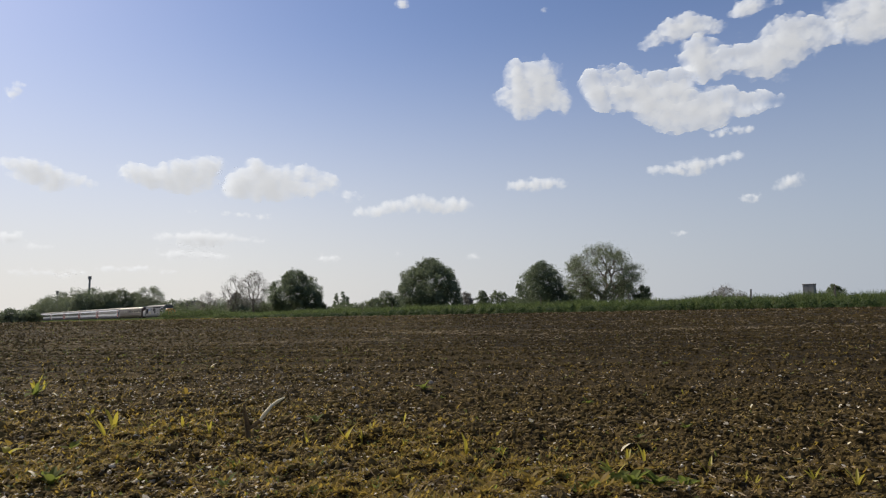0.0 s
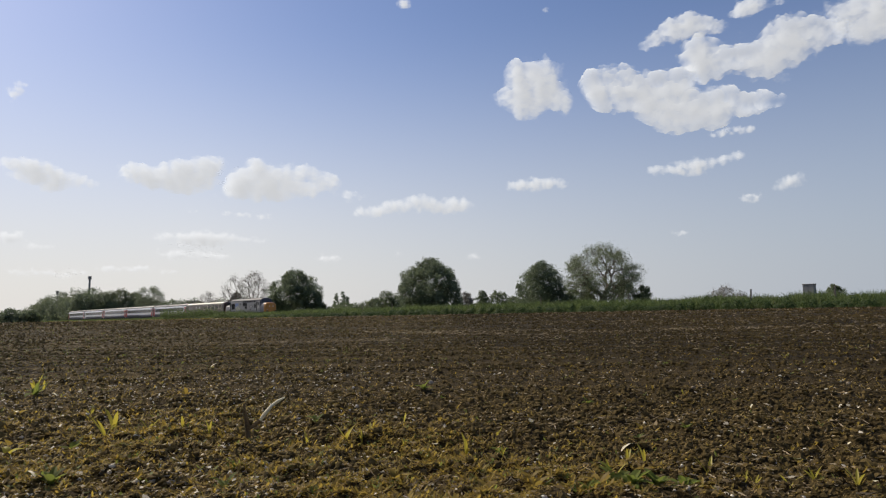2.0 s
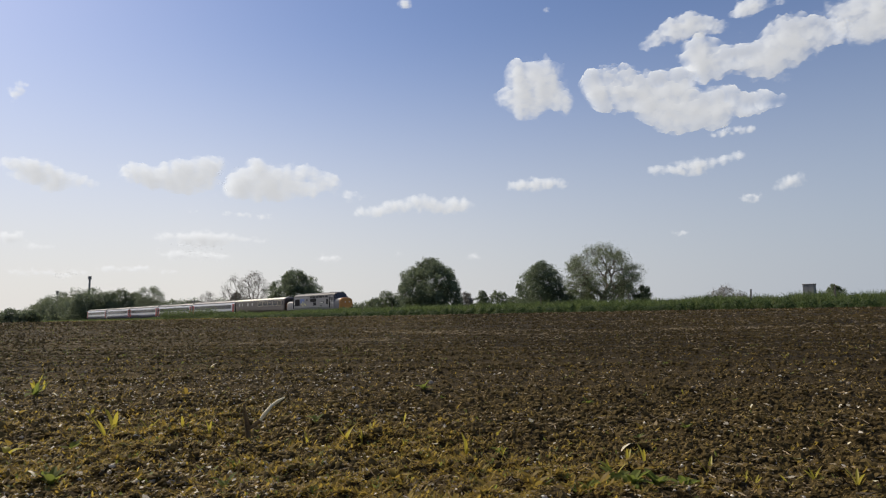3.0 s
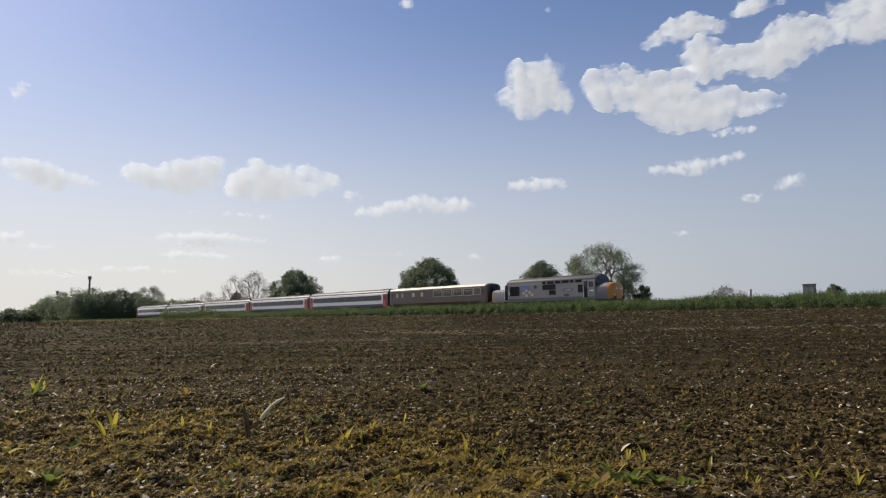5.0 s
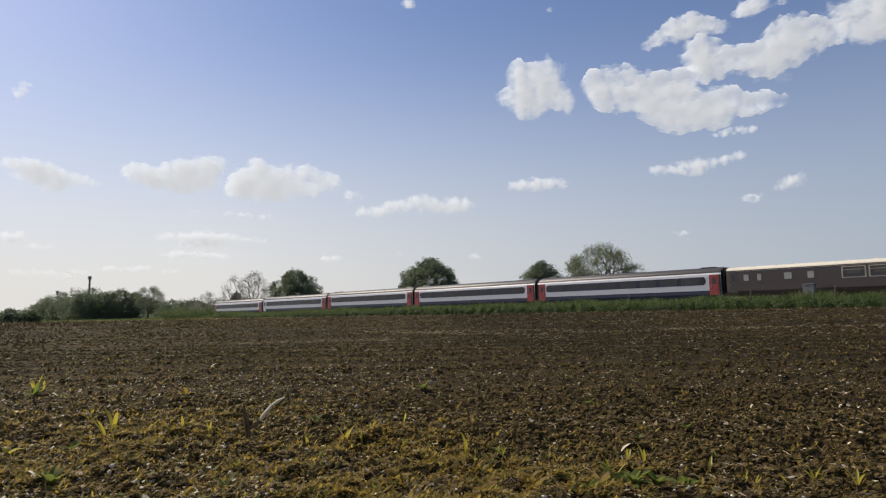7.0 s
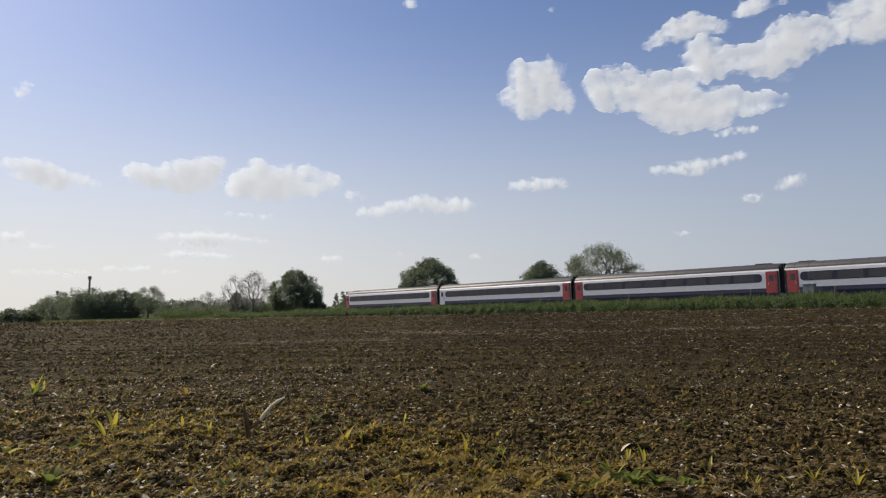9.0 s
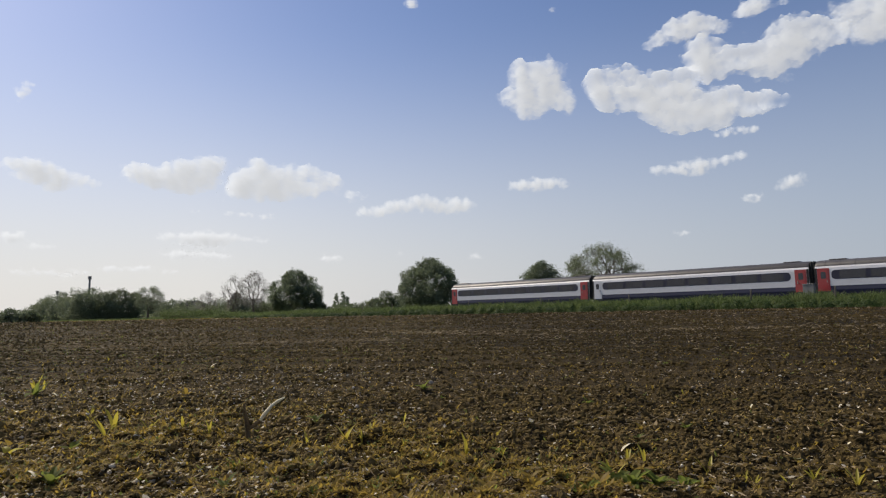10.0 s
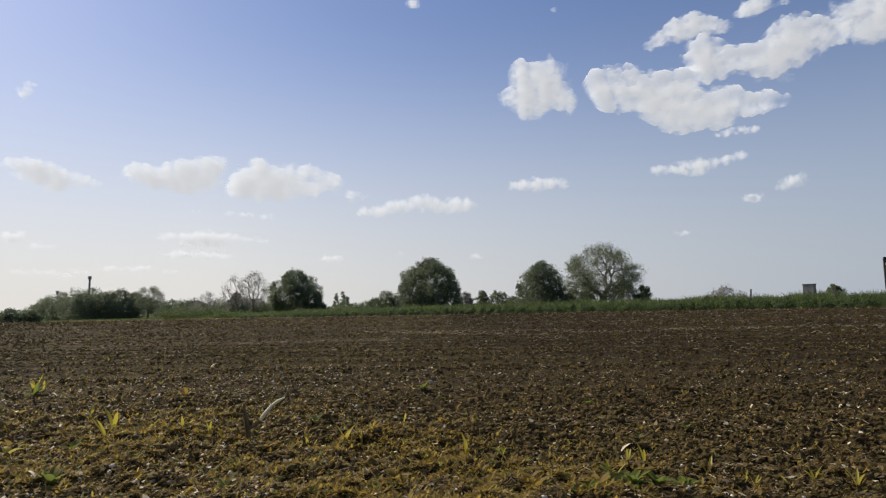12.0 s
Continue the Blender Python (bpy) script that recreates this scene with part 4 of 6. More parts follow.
def cloud(az, el, lobes, seed, drift=8.0, thin=0.0):
    """A cloud on the cloud layer: a lens of vapour heaped up of many puffs. az, el and lobes (across, up, half width, half height) in degrees."""
    rng = np.random.default_rng(seed)
    dist = min(4300.0, 700.0 / math.sin(radians(max(el, 2.0))))
    k = dist * math.radians(1)
    pad = 0.9
    x0, x1 = min(a - c for a, b, c, d in lobes) - pad, max(a + c for a, b, c, d in lobes) + pad
    z0, z1 = min(b - d for a, b, c, d in lobes) - pad, max(b + d for a, b, c, d in lobes) + pad
    step = 0.07
    nx, nz = int((x1 - x0) / step) + 2, int((z1 - z0) / step) + 2
    X, Z = np.meshgrid(np.linspace(x0, x1, nx), np.linspace(z0, z1, nz))
    size = min(1.0, 0.35 + 0.5 * max(d for a, b, c, d in lobes))
    wx = X + size * (0.45 * (fbm(X * 1.3 / size, Z * 1.3 / size, 5, seed) - 0.5) + 0.30 * (fbm(X * 5 / size, Z * 5 / size, 3, seed + 50) - 0.5))
    wz = Z + size * (0.40 * (fbm(X * 1.3 / size + 40, Z * 1.3 / size, 5, seed + 3) - 0.5) + 0.30 * (fbm(X * 5 / size + 9, Z * 5 / size, 3, seed + 60) - 0.5))
    tot = np.zeros_like(X)
    sharp = 3.2
    for a, b, c, d in lobes:
        puffs = [(a, b, c * 0.86, d * 0.86)]
        for i in range(int(5 + 3 * c / d)):
            t, r = rng.uniform(0, 6.283), rng.uniform(0.35, 0.8)
            pr = d * rng.uniform(0.30, 0.55)
            puffs.append((a + (c - pr * 0.6) * r * math.cos(t), b + (d - pr * 0.5) * r * math.sin(t), pr * rng.uniform(1.0, 1.5), pr))
        for pa, pb, pc, pd in puffs:
            tot = tot + np.exp(sharp * np.clip(1.0 - ((wx - pa) / pc) ** 2 - ((wz - pb) / pd) ** 2, -3, 1))
    T = np.log(tot + 1e-9) / sharp
    frac = fbm(X * 1.7 / size, Z * 2.1 / size, 6, seed + 7) - 0.5
    wisp = fbm(X * 0.7 / size, Z * 1.5 / size, 4, seed + 21) - 0.5
    far = float(smooth(15.0, 5.0, np.float64(el)))
    heap = np.clip(T, -1.2, 1.2)
    body = blurred((T > 0.05).astype(float), max(1, int((0.16 + 0.2 * size) / step)))
    T = 0.88 * (2 * body - 1.0) + 0.24 * heap + 2.3 * frac + 0.7 * wisp - 0.33 - 1.2 * thin
    T = np.where(body > 0.002, T, -2) * (1 - 0.30 * far) + 0.04 * far
    keep = T > -0.93
    D = np.maximum(T + 0.93, 0) ** 0.75 * min(x1 - x0 - 2 * pad, (z1 - z0 - 2 * pad) * 2) * 0.12
    n = nx * nz
    front = np.stack([X * k, -D * k, Z * k], -1).reshape(-1, 3)
    back = np.stack([X * k, D * k, Z * k], -1).reshape(-1, 3)
    i, j = np.meshgrid(np.arange(nz - 1), np.arange(nx - 1), indexing="ij")
    q = np.stack([i * nx + j, i * nx + j + 1, (i + 1) * nx + j + 1, (i + 1) * nx + j], -1).reshape(-1, 4)
    q = q[keep.ravel()[q].any(1)]
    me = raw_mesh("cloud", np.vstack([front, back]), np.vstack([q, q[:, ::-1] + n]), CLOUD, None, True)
    at = me.attributes.new("thickness", "FLOAT", "POINT")
    at.data.foreach_set("value", np.concatenate([T.ravel(), T.ravel()]).astype(np.float32))
    # painted self-shading: vapour towards the light, up to one side, over heap and billows
    shading = np.zeros_like(T)
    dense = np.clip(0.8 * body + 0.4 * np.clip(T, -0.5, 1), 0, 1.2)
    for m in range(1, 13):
        shading += shifted(dense, m * 0.10 * size / step) / 12
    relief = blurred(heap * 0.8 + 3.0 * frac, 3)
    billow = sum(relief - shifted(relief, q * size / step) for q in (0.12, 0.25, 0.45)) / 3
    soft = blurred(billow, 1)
    shading = 0.62 * shading + 0.20 * body - 0.42 * np.tanh(1.5 * soft)
    at = me.attributes.new("self_shade", "FLOAT", "POINT")
    at.data.foreach_set("value", np.concatenate([shading.ravel(), shading.ravel()]).astype(np.float32))
    ob = tagged(new("cloud", me), "white fair-weather cumulus cloud with soft edges", "cloud", "clouds")
    a, e = radians(az), radians(el)
    moves.append((ob, dist * math.sin(a) * math.cos(e), dist * math.cos(a) * math.cos(e), dist * math.sin(e), -az, drift * dist / 1137))


moves = []
cloud(8.59, 19.48, [(0.09, -0.01, 2.32, 2.11), (-1.50, 2.24, 0.63, 0.59), (1.38, 1.20, 1.39, 1.30), (-2.43, -0.48, 1.20, 0.59), (2.52, -1.25, 0.98, 0.96), (-0.43, -1.75, 1.55, 0.90), (-0.97, 1.05, 1.25, 1.31), (0.14, 1.29, 1.71, 1.17)], 11, 9)
cloud(21.64, 17.26, [(-6.82, 2.47, 1.48, 1.30), (-5.14, 2.37, 1.80, 1.15), (-3.11, 1.42, 2.03, 1.42), (-1.09, 1.28, 1.70, 1.30), (-6.74, 0.84, 0.92, 0.90), (-0.21, 1.76, 1.26, 0.93), (-1.75, -0.50, 2.54, 1.39), (0.49, -0.81, 2.19, 1.28), (2.69, -0.51, 1.86, 1.14), (-0.68, -1.72, 1.67, 0.86), (5.05, -0.84, 1.80, 0.59), (6.59, -0.92, 0.88, 0.29), (1.53, -1.86, 1.88, 0.66), (-4.46, 0.90, 1.77, 1.14)], 12, 9)
cloud(25.05, 14.47, [(-0.18, -0.10, 1.86, 0.42), (1.28, -0.06, 0.73, 0.42)], 13, 9, thin=0.38)
cloud(28.02, 20.39, [(-4.58, 0.70, 1.37, 1.15), (-4.23, -0.44, 1.49, 1.20), (-2.89, -0.42, 1.19, 1.13), (-1.46, -0.57, 1.29, 1.23), (-0.11, -1.43, 1.37, 1.09), (-5.29, 0.24, 0.78, 0.79), (0.81, -2.49, 0.74, 0.23), (1.12, 0.48, 1.59, 1.58), (2.47, 0.60, 1.44, 1.36), (1.66, -0.65, 1.69, 0.91), (3.65, 0.47, 1.17, 0.98), (4.54, -0.02, 0.92, 0.69)], 14, 8)
cloud(34.89, 21.10, [(-0.28, -0.06, 1.65, 1.62), (-1.33, 0.81, 1.03, 1.09), (0.31, -1.04, 1.51, 1.07), (1.24, 0.04, 1.07, 1.59)], 15, 9)
cloud(21.75, 22.77, [(-2.05, -0.26, 1.13, 0.73), (-0.63, 0.24, 1.38, 0.97), (0.21, 0.54, 1.04, 0.97), (1.40, 0.16, 1.07, 0.84), (2.45, -0.19, 0.84, 0.41), (-2.78, -0.75, 0.71, 0.31), (0.57, -0.23, 1.22, 0.54)], 16, 9, thin=0.05)
cloud(27.90, 23.33, [(-1.21, 0.21, 0.82, 0.70), (-0.43, 0.46, 1.26, 0.52), (1.28, 0.17, 0.98, 0.17), (-1.87, -0.07, 0.47, 0.35)], 17, 9, thin=0.05)
cloud(10.17, 25.85, [(0.00, -0.00, 0.42, 0.25)], 32, 16, thin=0.42)
cloud(22.24, 12.10, [(-3.37, -0.14, 0.70, 0.56), (-1.49, -0.24, 1.42, 0.56), (0.22, -0.02, 1.52, 0.61), (1.89, 0.10, 1.22, 0.42), (3.12, 0.33, 0.75, 0.36), (-0.37, -0.67, 1.67, 0.31)], 23, 6, thin=0.27)
cloud(26.15, 8.94, [(0.01, -0.00, 1.10, 0.36), (-0.65, 0.06, 0.48, 0.36)], 24, 4, thin=0.28)
cloud(28.87, 9.86, [(0.11, 0.09, 1.20, 0.70), (0.74, 0.22, 0.74, 0.58), (-0.81, -0.39, 0.71, 0.41)], 36, 4, thin=0.38)
cloud(8.57, 11.38, [(-1.60, -0.00, 1.35, 0.53), (-0.16, -0.07, 1.59, 0.66), (1.11, 0.03, 1.52, 0.65), (2.22, -0.09, 0.69, 0.33)], 22, 4, thin=0.27)
cloud(20.43, 6.49, [(-0.00, 0.00, 0.75, 0.25)], 29, 5, thin=0.2)
cloud(-31.91, 11.24, [(-1.77, 0.57, 1.21, 0.58), (-0.56, 0.58, 1.03, 0.58), (-2.55, 0.60, 0.79, 0.48), (0.50, -0.42, 1.26, 0.69), (1.76, -0.30, 1.08, 0.65), (2.95, -0.43, 0.62, 0.30), (0.21, -1.06, 1.04, 0.29), (-1.15, 0.15, 1.01, 0.48), (-0.12, -0.35, 2.64, 0.63)], 18, 6, thin=0.05)
cloud(-22.79, 11.89, [(-3.00, -0.08, 1.28, 0.73), (-1.36, -0.36, 2.16, 0.94), (-2.78, 0.33, 0.93, 0.36), (0.04, 0.80, 1.47, 0.53), (2.00, 0.81, 2.02, 0.92), (3.25, 1.31, 1.28, 0.44), (1.53, -0.30, 2.00, 0.75), (-0.40, -0.69, 3.69, 0.74), (0.33, -1.22, 1.47, 0.32)], 19, 6, thin=0.05)
cloud(-13.21, 11.87, [(-2.79, 1.09, 1.32, 0.72), (-3.82, -0.05, 1.83, 1.10), (-2.52, -0.28, 2.65, 1.33), (-4.58, -1.16, 1.55, 0.60), (-0.66, -0.51, 1.61, 0.84), (0.67, 0.79, 1.63, 0.62), (2.57, 0.29, 1.65, 0.62), (3.12, -0.54, 0.96, 0.45), (5.05, -1.20, 1.40, 0.40), (-2.24, -1.52, 2.38, 0.44), (-0.80, 0.46, 1.34, 0.78), (-1.19, -0.80, 4.32, 0.78)], 20, 6, thin=0.05)
cloud(-18.33, 8.78, [(-0.30, 0.14, 0.64, 0.27), (0.99, 0.05, 1.04, 0.27), (2.82, -0.04, 0.93, 0.33), (-3.06, 0.18, 0.55, 0.16)], 25, 6, thin=0.3)
cloud(-2.39, 9.72, [(-3.64, -0.46, 1.69, 0.57), (-1.67, -0.05, 1.98, 0.63), (0.32, 0.50, 1.42, 0.57), (1.16, 0.20, 1.70, 0.80), (3.72, 0.17, 1.71, 0.52), (5.14, 0.07, 0.51, 0.29), (-4.77, -0.59, 0.84, 0.34), (2.57, -0.24, 2.27, 0.52)], 21, 7, thin=0.17)
cloud(-20.19, 6.68, [(-2.65, 0.18, 1.47, 0.37), (-0.69, 0.12, 2.27, 0.54), (1.07, 0.21, 1.80, 0.43), (2.61, 0.12, 1.17, 0.27), (4.18, -0.12, 0.66, 0.17), (-3.85, 0.04, 0.72, 0.21), (-0.43, -0.41, 2.27, 0.27)], 26, 6, thin=0.05)
cloud(-21.17, 5.33, [(-1.41, 0.03, 1.47, 0.37), (0.31, -0.02, 2.01, 0.37), (2.07, -0.18, 0.89, 0.22)], 27, 6, thin=0.05)
cloud(-26.78, 4.02, [(-0.68, 0.09, 1.36, 0.25), (1.37, 0.12, 1.41, 0.26), (3.50, -0.05, 0.97, 0.16), (-2.87, -0.19, 1.31, 0.20)], 34, 4, thin=0.2)
cloud(-33.18, 6.15, [(-0.89, 0.06, 0.99, 0.38), (0.72, -0.46, 1.23, 0.24), (-0.32, 0.57, 0.50, 0.14), (-1.39, 0.28, 0.49, 0.28)], 33, 4, thin=0.15)
cloud(-32.17, 3.68, [(-0.61, 0.08, 1.85, 0.24), (1.24, -0.12, 1.27, 0.20)], 37, 4, thin=0.25)
cloud(-10.02, 5.13, [(0.00, 0.00, 1.11, 0.39)], 28, 5, thin=0.25)
cloud(2.70, 5.11, [(-0.00, 0.00, 0.85, 0.28)], 30, 5, thin=0.25)
cloud(-4.18, 5.51, [(-0.00, -0.00, 0.57, 0.20)], 38, 5, thin=0.35)
cloud(-2.85, 26.86, [(0.00, 0.00, 0.75, 0.44)], 31, 18, thin=0.1)
cloud(-33.98, 17.10, [(-0.09, 0.13, 0.53, 0.55), (-0.34, -0.51, 0.31, 0.38), (0.24, 0.62, 0.42, 0.26)], 39, 16, thin=0.15)

tree("oak_tree", "broad dark green oak in full leaf", -2.9, 135.0, 12.3, 14.0, 52000, 0.15, OAK, 1, trunk=0.5, low=0.06, belly=0.26, base=0.88, lobes=50, lobe=0.33, sprays=22, ragged=0.15)
tree("oak_tree", "dark green rounded oak beyond the railway", -38.2, 165.0, 12.4, 13.9, 40000, 0.17, OAK, 2, trunk=0.5, low=0.12, belly=0.36, base=0.7, lobes=36, lobe=0.34, sprays=22, ragged=0.16)
tree("round_tree", "dense mid green field tree", 19.0, 125.0, 10.4, 10.6, 42000, 0.13, OAK, 3, trunk=0.4, low=0.0, belly=0.18, base=0.95, lobes=44, lobe=0.33, sprays=20, ragged=0.18)
tree("ash_tree", "sparsely leafed spreading ash with visible limbs", 28.5, 115.0, 12.5, 14.2, 52000, 0.08, ASH_L, 14, trunk=0.68, low=0.18, belly=0.40, base=0.62, lobes=46, lobe=0.30, sprays=18, ragged=0.17, fine=True, tip=0.019, hollow=0.25)
tree("bare_tree", "nearly bare tree with fine grey twigs", -51.9, 175.0, 13.0, 9.0, 9000, 0.09, BROWNTWIG, 5, trunk=0.3, low=0.22, belly=0.55, base=0.5, lobes=26, lobe=0.32, sprays=14, ragged=0.25, fine=True, tip=0.016, hollow=0.7)
tree("bare_tree", "nearly bare tree with fine grey twigs", -58.3, 178.0, 12.6, 7.6, 2600, 0.09, BROWNTWIG, 6, trunk=0.22, low=0.2, belly=0.5, base=0.5, lobes=16, lobe=0.36, sprays=11, ragged=0.3, fine=True, tip=0.018, hollow=0.7)
tree("bare_tree", "small bare grey tree in the hedge", -69.8, 190.0, 8.4, 7.6, 3000, 0.1, BROWNTWIG, 7, trunk=0.2, low=0.15, belly=0.45, base=0.6, lobes=18, lobe=0.34, sprays=12, ragged=0.3, fine=True, tip=0.017, hollow=0.7)
tree("thin_tree", "open crowned tree with small leaves at the wood edge", -99.0, 215.0, 11.8, 10.0, 5200, 0.16, WOODS, 8, trunk=0.34, low=0.25, belly=0.6, base=0.35, lobes=17, lobe=0.30, sprays=12, ragged=0.3, fine=True, tip=0.03, hollow=1.0, lean=0.05)
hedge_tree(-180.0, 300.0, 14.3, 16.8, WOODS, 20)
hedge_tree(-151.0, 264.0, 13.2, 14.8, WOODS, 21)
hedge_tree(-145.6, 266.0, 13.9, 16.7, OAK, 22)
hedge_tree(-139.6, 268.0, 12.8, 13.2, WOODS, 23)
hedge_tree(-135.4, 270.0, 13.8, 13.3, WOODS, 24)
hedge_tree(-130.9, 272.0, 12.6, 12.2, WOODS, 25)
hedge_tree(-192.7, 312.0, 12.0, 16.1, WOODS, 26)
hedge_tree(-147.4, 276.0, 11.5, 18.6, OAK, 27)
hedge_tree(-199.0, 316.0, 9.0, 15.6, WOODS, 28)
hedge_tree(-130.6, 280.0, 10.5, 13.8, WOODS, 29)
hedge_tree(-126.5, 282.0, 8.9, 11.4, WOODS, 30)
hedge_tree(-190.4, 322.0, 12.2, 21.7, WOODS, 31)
bush("leafy green hedge bush", -134.4, 200.0, 4.6, 8.2, OAK, 60)
bush("leafy green hedge bush", -138.1, 215.0, 4.0, 6.6, HEDGE_L, 61)
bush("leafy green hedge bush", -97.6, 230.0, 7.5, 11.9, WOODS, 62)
bush("leafy green hedge bush", -88.0, 214.0, 4.8, 9.0, HEDGE_L, 93)
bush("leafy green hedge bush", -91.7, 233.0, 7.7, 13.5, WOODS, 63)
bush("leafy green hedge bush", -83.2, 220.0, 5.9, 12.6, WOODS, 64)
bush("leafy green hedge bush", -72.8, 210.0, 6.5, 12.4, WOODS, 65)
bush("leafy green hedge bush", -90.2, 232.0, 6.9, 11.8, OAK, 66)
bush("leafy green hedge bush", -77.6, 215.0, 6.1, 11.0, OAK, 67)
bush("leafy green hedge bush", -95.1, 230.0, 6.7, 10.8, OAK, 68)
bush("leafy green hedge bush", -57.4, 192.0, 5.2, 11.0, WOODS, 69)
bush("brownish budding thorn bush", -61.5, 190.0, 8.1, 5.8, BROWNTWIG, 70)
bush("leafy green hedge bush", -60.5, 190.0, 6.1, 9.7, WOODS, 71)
bush("leafy green hedge bush", -51.6, 185.0, 5.1, 8.3, HEDGE_L, 72)
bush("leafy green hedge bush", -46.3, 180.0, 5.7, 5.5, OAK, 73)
bush("leafy green hedge bush", -32.2, 165.0, 4.6, 5.7, HEDGE_L, 74)
bush("leafy green hedge bush", -35.8, 230.0, 4.7, 14.1, HEDGE_L, 75)
bush("leafy green hedge bush", -29.4, 235.0, 5.3, 12.0, HEDGE_L, 76)
bush("leafy green hedge bush", -14.4, 160.0, 6.4, 7.2, HEDGE_L, 77)
bush("leafy green hedge bush", -17.7, 165.0, 4.8, 5.7, HEDGE_L, 78)
bush("leafy green hedge bush", -11.6, 160.0, 4.5, 6.5, HEDGE_L, 79)
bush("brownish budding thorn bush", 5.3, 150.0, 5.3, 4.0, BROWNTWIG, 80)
bush("leafy green hedge bush", 11.3, 190.0, 7.2, 5.0, HEDGE_L, 81)
bush("leafy green hedge bush", 16.3, 190.0, 7.3, 7.7, HEDGE_L, 82)
bush("leafy green hedge bush", 20.0, 185.0, 5.1, 5.7, HEDGE_L, 83)
bush("leafy green hedge bush", 25.0, 125.0, 5.0, 4.3, OAK, 84)
bush("leafy green hedge bush", 27.1, 122.0, 3.9, 3.7, HEDGE_L, 85)
bush("leafy green hedge bush", 33.0, 118.0, 5.9, 6.7, OAK, 86)
bush("leafy green hedge bush", 36.0, 116.0, 5.2, 4.0, HEDGE_L, 87)
bush("brownish budding thorn bush", 48.2, 110.0, 4.0, 7.4, BROWNTWIG, 88)
bush("leafy green hedge bush", 60.9, 100.0, 4.0, 3.5, HEDGE_L, 89)
tree("bramble_mound", "low rounded green bramble mound beside the railway", -54.8, 141.0, 1.5, 14.12, 9000, 0.13, GRASS, 150, trunk=0.06, low=0.0, belly=0.25, base=0.95, lobes=46, lobe=0.2, sprays=12, ragged=0.3)
tree("bramble_mound", "low rounded green bramble mound beside the railway", -42.0, 129.0, 0.9, 8.07, 4500, 0.12, GRASS, 151, trunk=0.06, low=0.0, belly=0.25, base=0.95, lobes=46, lobe=0.2, sprays=12, ragged=0.3)
tree("poplar_tree", "slim dark poplar far away", -70.3, 420.0, 15.4, 4.5, 3600, 0.26, OAK, 90, trunk=0.25, low=0.03, belly=0.35, base=0.7, lobes=24, lobe=0.5, sprays=8, ragged=0.3)
tree("poplar_tree", "slim dark poplar far away", -65.8, 420.0, 16.8, 4.5, 3600, 0.26, OAK, 91, trunk=0.25, low=0.03, belly=0.35, base=0.7, lobes=24, lobe=0.5, sprays=8, ragged=0.3)
tree("poplar_tree", "slim dark poplar far away", -63.2, 420.0, 13.4, 3.5, 3600, 0.26, OAK, 92, trunk=0.25, low=0.03, belly=0.35, base=0.7, lobes=24, lobe=0.5, sprays=8, ragged=0.3)


# ---- on the field ----
STRAW = leafy("dry_straw", (0.15, 0.115, 0.065), (0.46, 0.37, 0.24), 0.3)
FLAKE = leafy("brown_husk_flakes", (0.10, 0.065, 0.025), (0.52, 0.38, 0.17), 0.5)
CHAFF = leafy("pale_chaff", (0.34, 0.29, 0.20), (0.74, 0.68, 0.55), 0.35)
STONE = paint("pale_flint", (0.30, 0.255, 0.19), 0.95, var=0.3, scale=15, island=0.6, bump=0.3, spec=0.1)
CHIP = paint("chalky_chip", (0.62, 0.57, 0.47), 0.95, var=0.35, scale=15, island=0.7, bump=0.3, spec=0.2)
WEED = leafy("yellowing_weed_leaves", (0.145, 0.10, 0.025), (0.46, 0.335, 0.062), 0.58)
WEED_G = leafy("green_weed_leaves", (0.10, 0.13, 0.028), (0.24, 0.27, 0.06), 0.6)
SHOOT = leafy("yellow_green_maize_leaf", (0.36, 0.31, 0.04), (0.50, 0.43, 0.075), 0.55, 0.45)
HUSK = paint("dry_pale_husk", (0.74, 0.67, 0.46), 0.8, var=0.2, scale=20, bump=0.2, spec=0.3)
DULLHUSK = paint("weathered_brown_husk", (0.15, 0.105, 0.055), 0.95, var=0.4, scale=20, bump=0.2, spec=0.1)


def soil_z(x, y):
    x, y = np.asarray(x, float), np.asarray(y, float)
    return land(x, y) + clods(x, y)


def ico(level):
    bm = bmesh.new()
    bmesh.ops.create_icosphere(bm, subdivisions=level, radius=1)
    bm.verts.index_update()
    v = np.array([q.co for q in bm.verts])
    f = np.array([[q.index for q in a.verts] for a in bm.faces])
    bm.free()
    return v, f


def octa():
    v = np.array([(1, 0, 0), (-1, 0, 0), (0, 1, 0), (0, -1, 0), (0, 0, 1), (0, 0, -1)], float)
    return v, np.array([(0, 2, 4), (2, 1, 4), (1, 3, 4), (3, 0, 4), (2, 0, 5), (1, 2, 5), (3, 1, 5), (0, 3, 5)])


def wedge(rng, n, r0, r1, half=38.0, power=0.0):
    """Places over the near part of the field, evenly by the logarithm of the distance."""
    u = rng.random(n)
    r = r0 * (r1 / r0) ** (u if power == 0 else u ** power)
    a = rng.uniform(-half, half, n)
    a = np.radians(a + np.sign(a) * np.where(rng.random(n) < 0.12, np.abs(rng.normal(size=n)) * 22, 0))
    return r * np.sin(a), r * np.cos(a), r


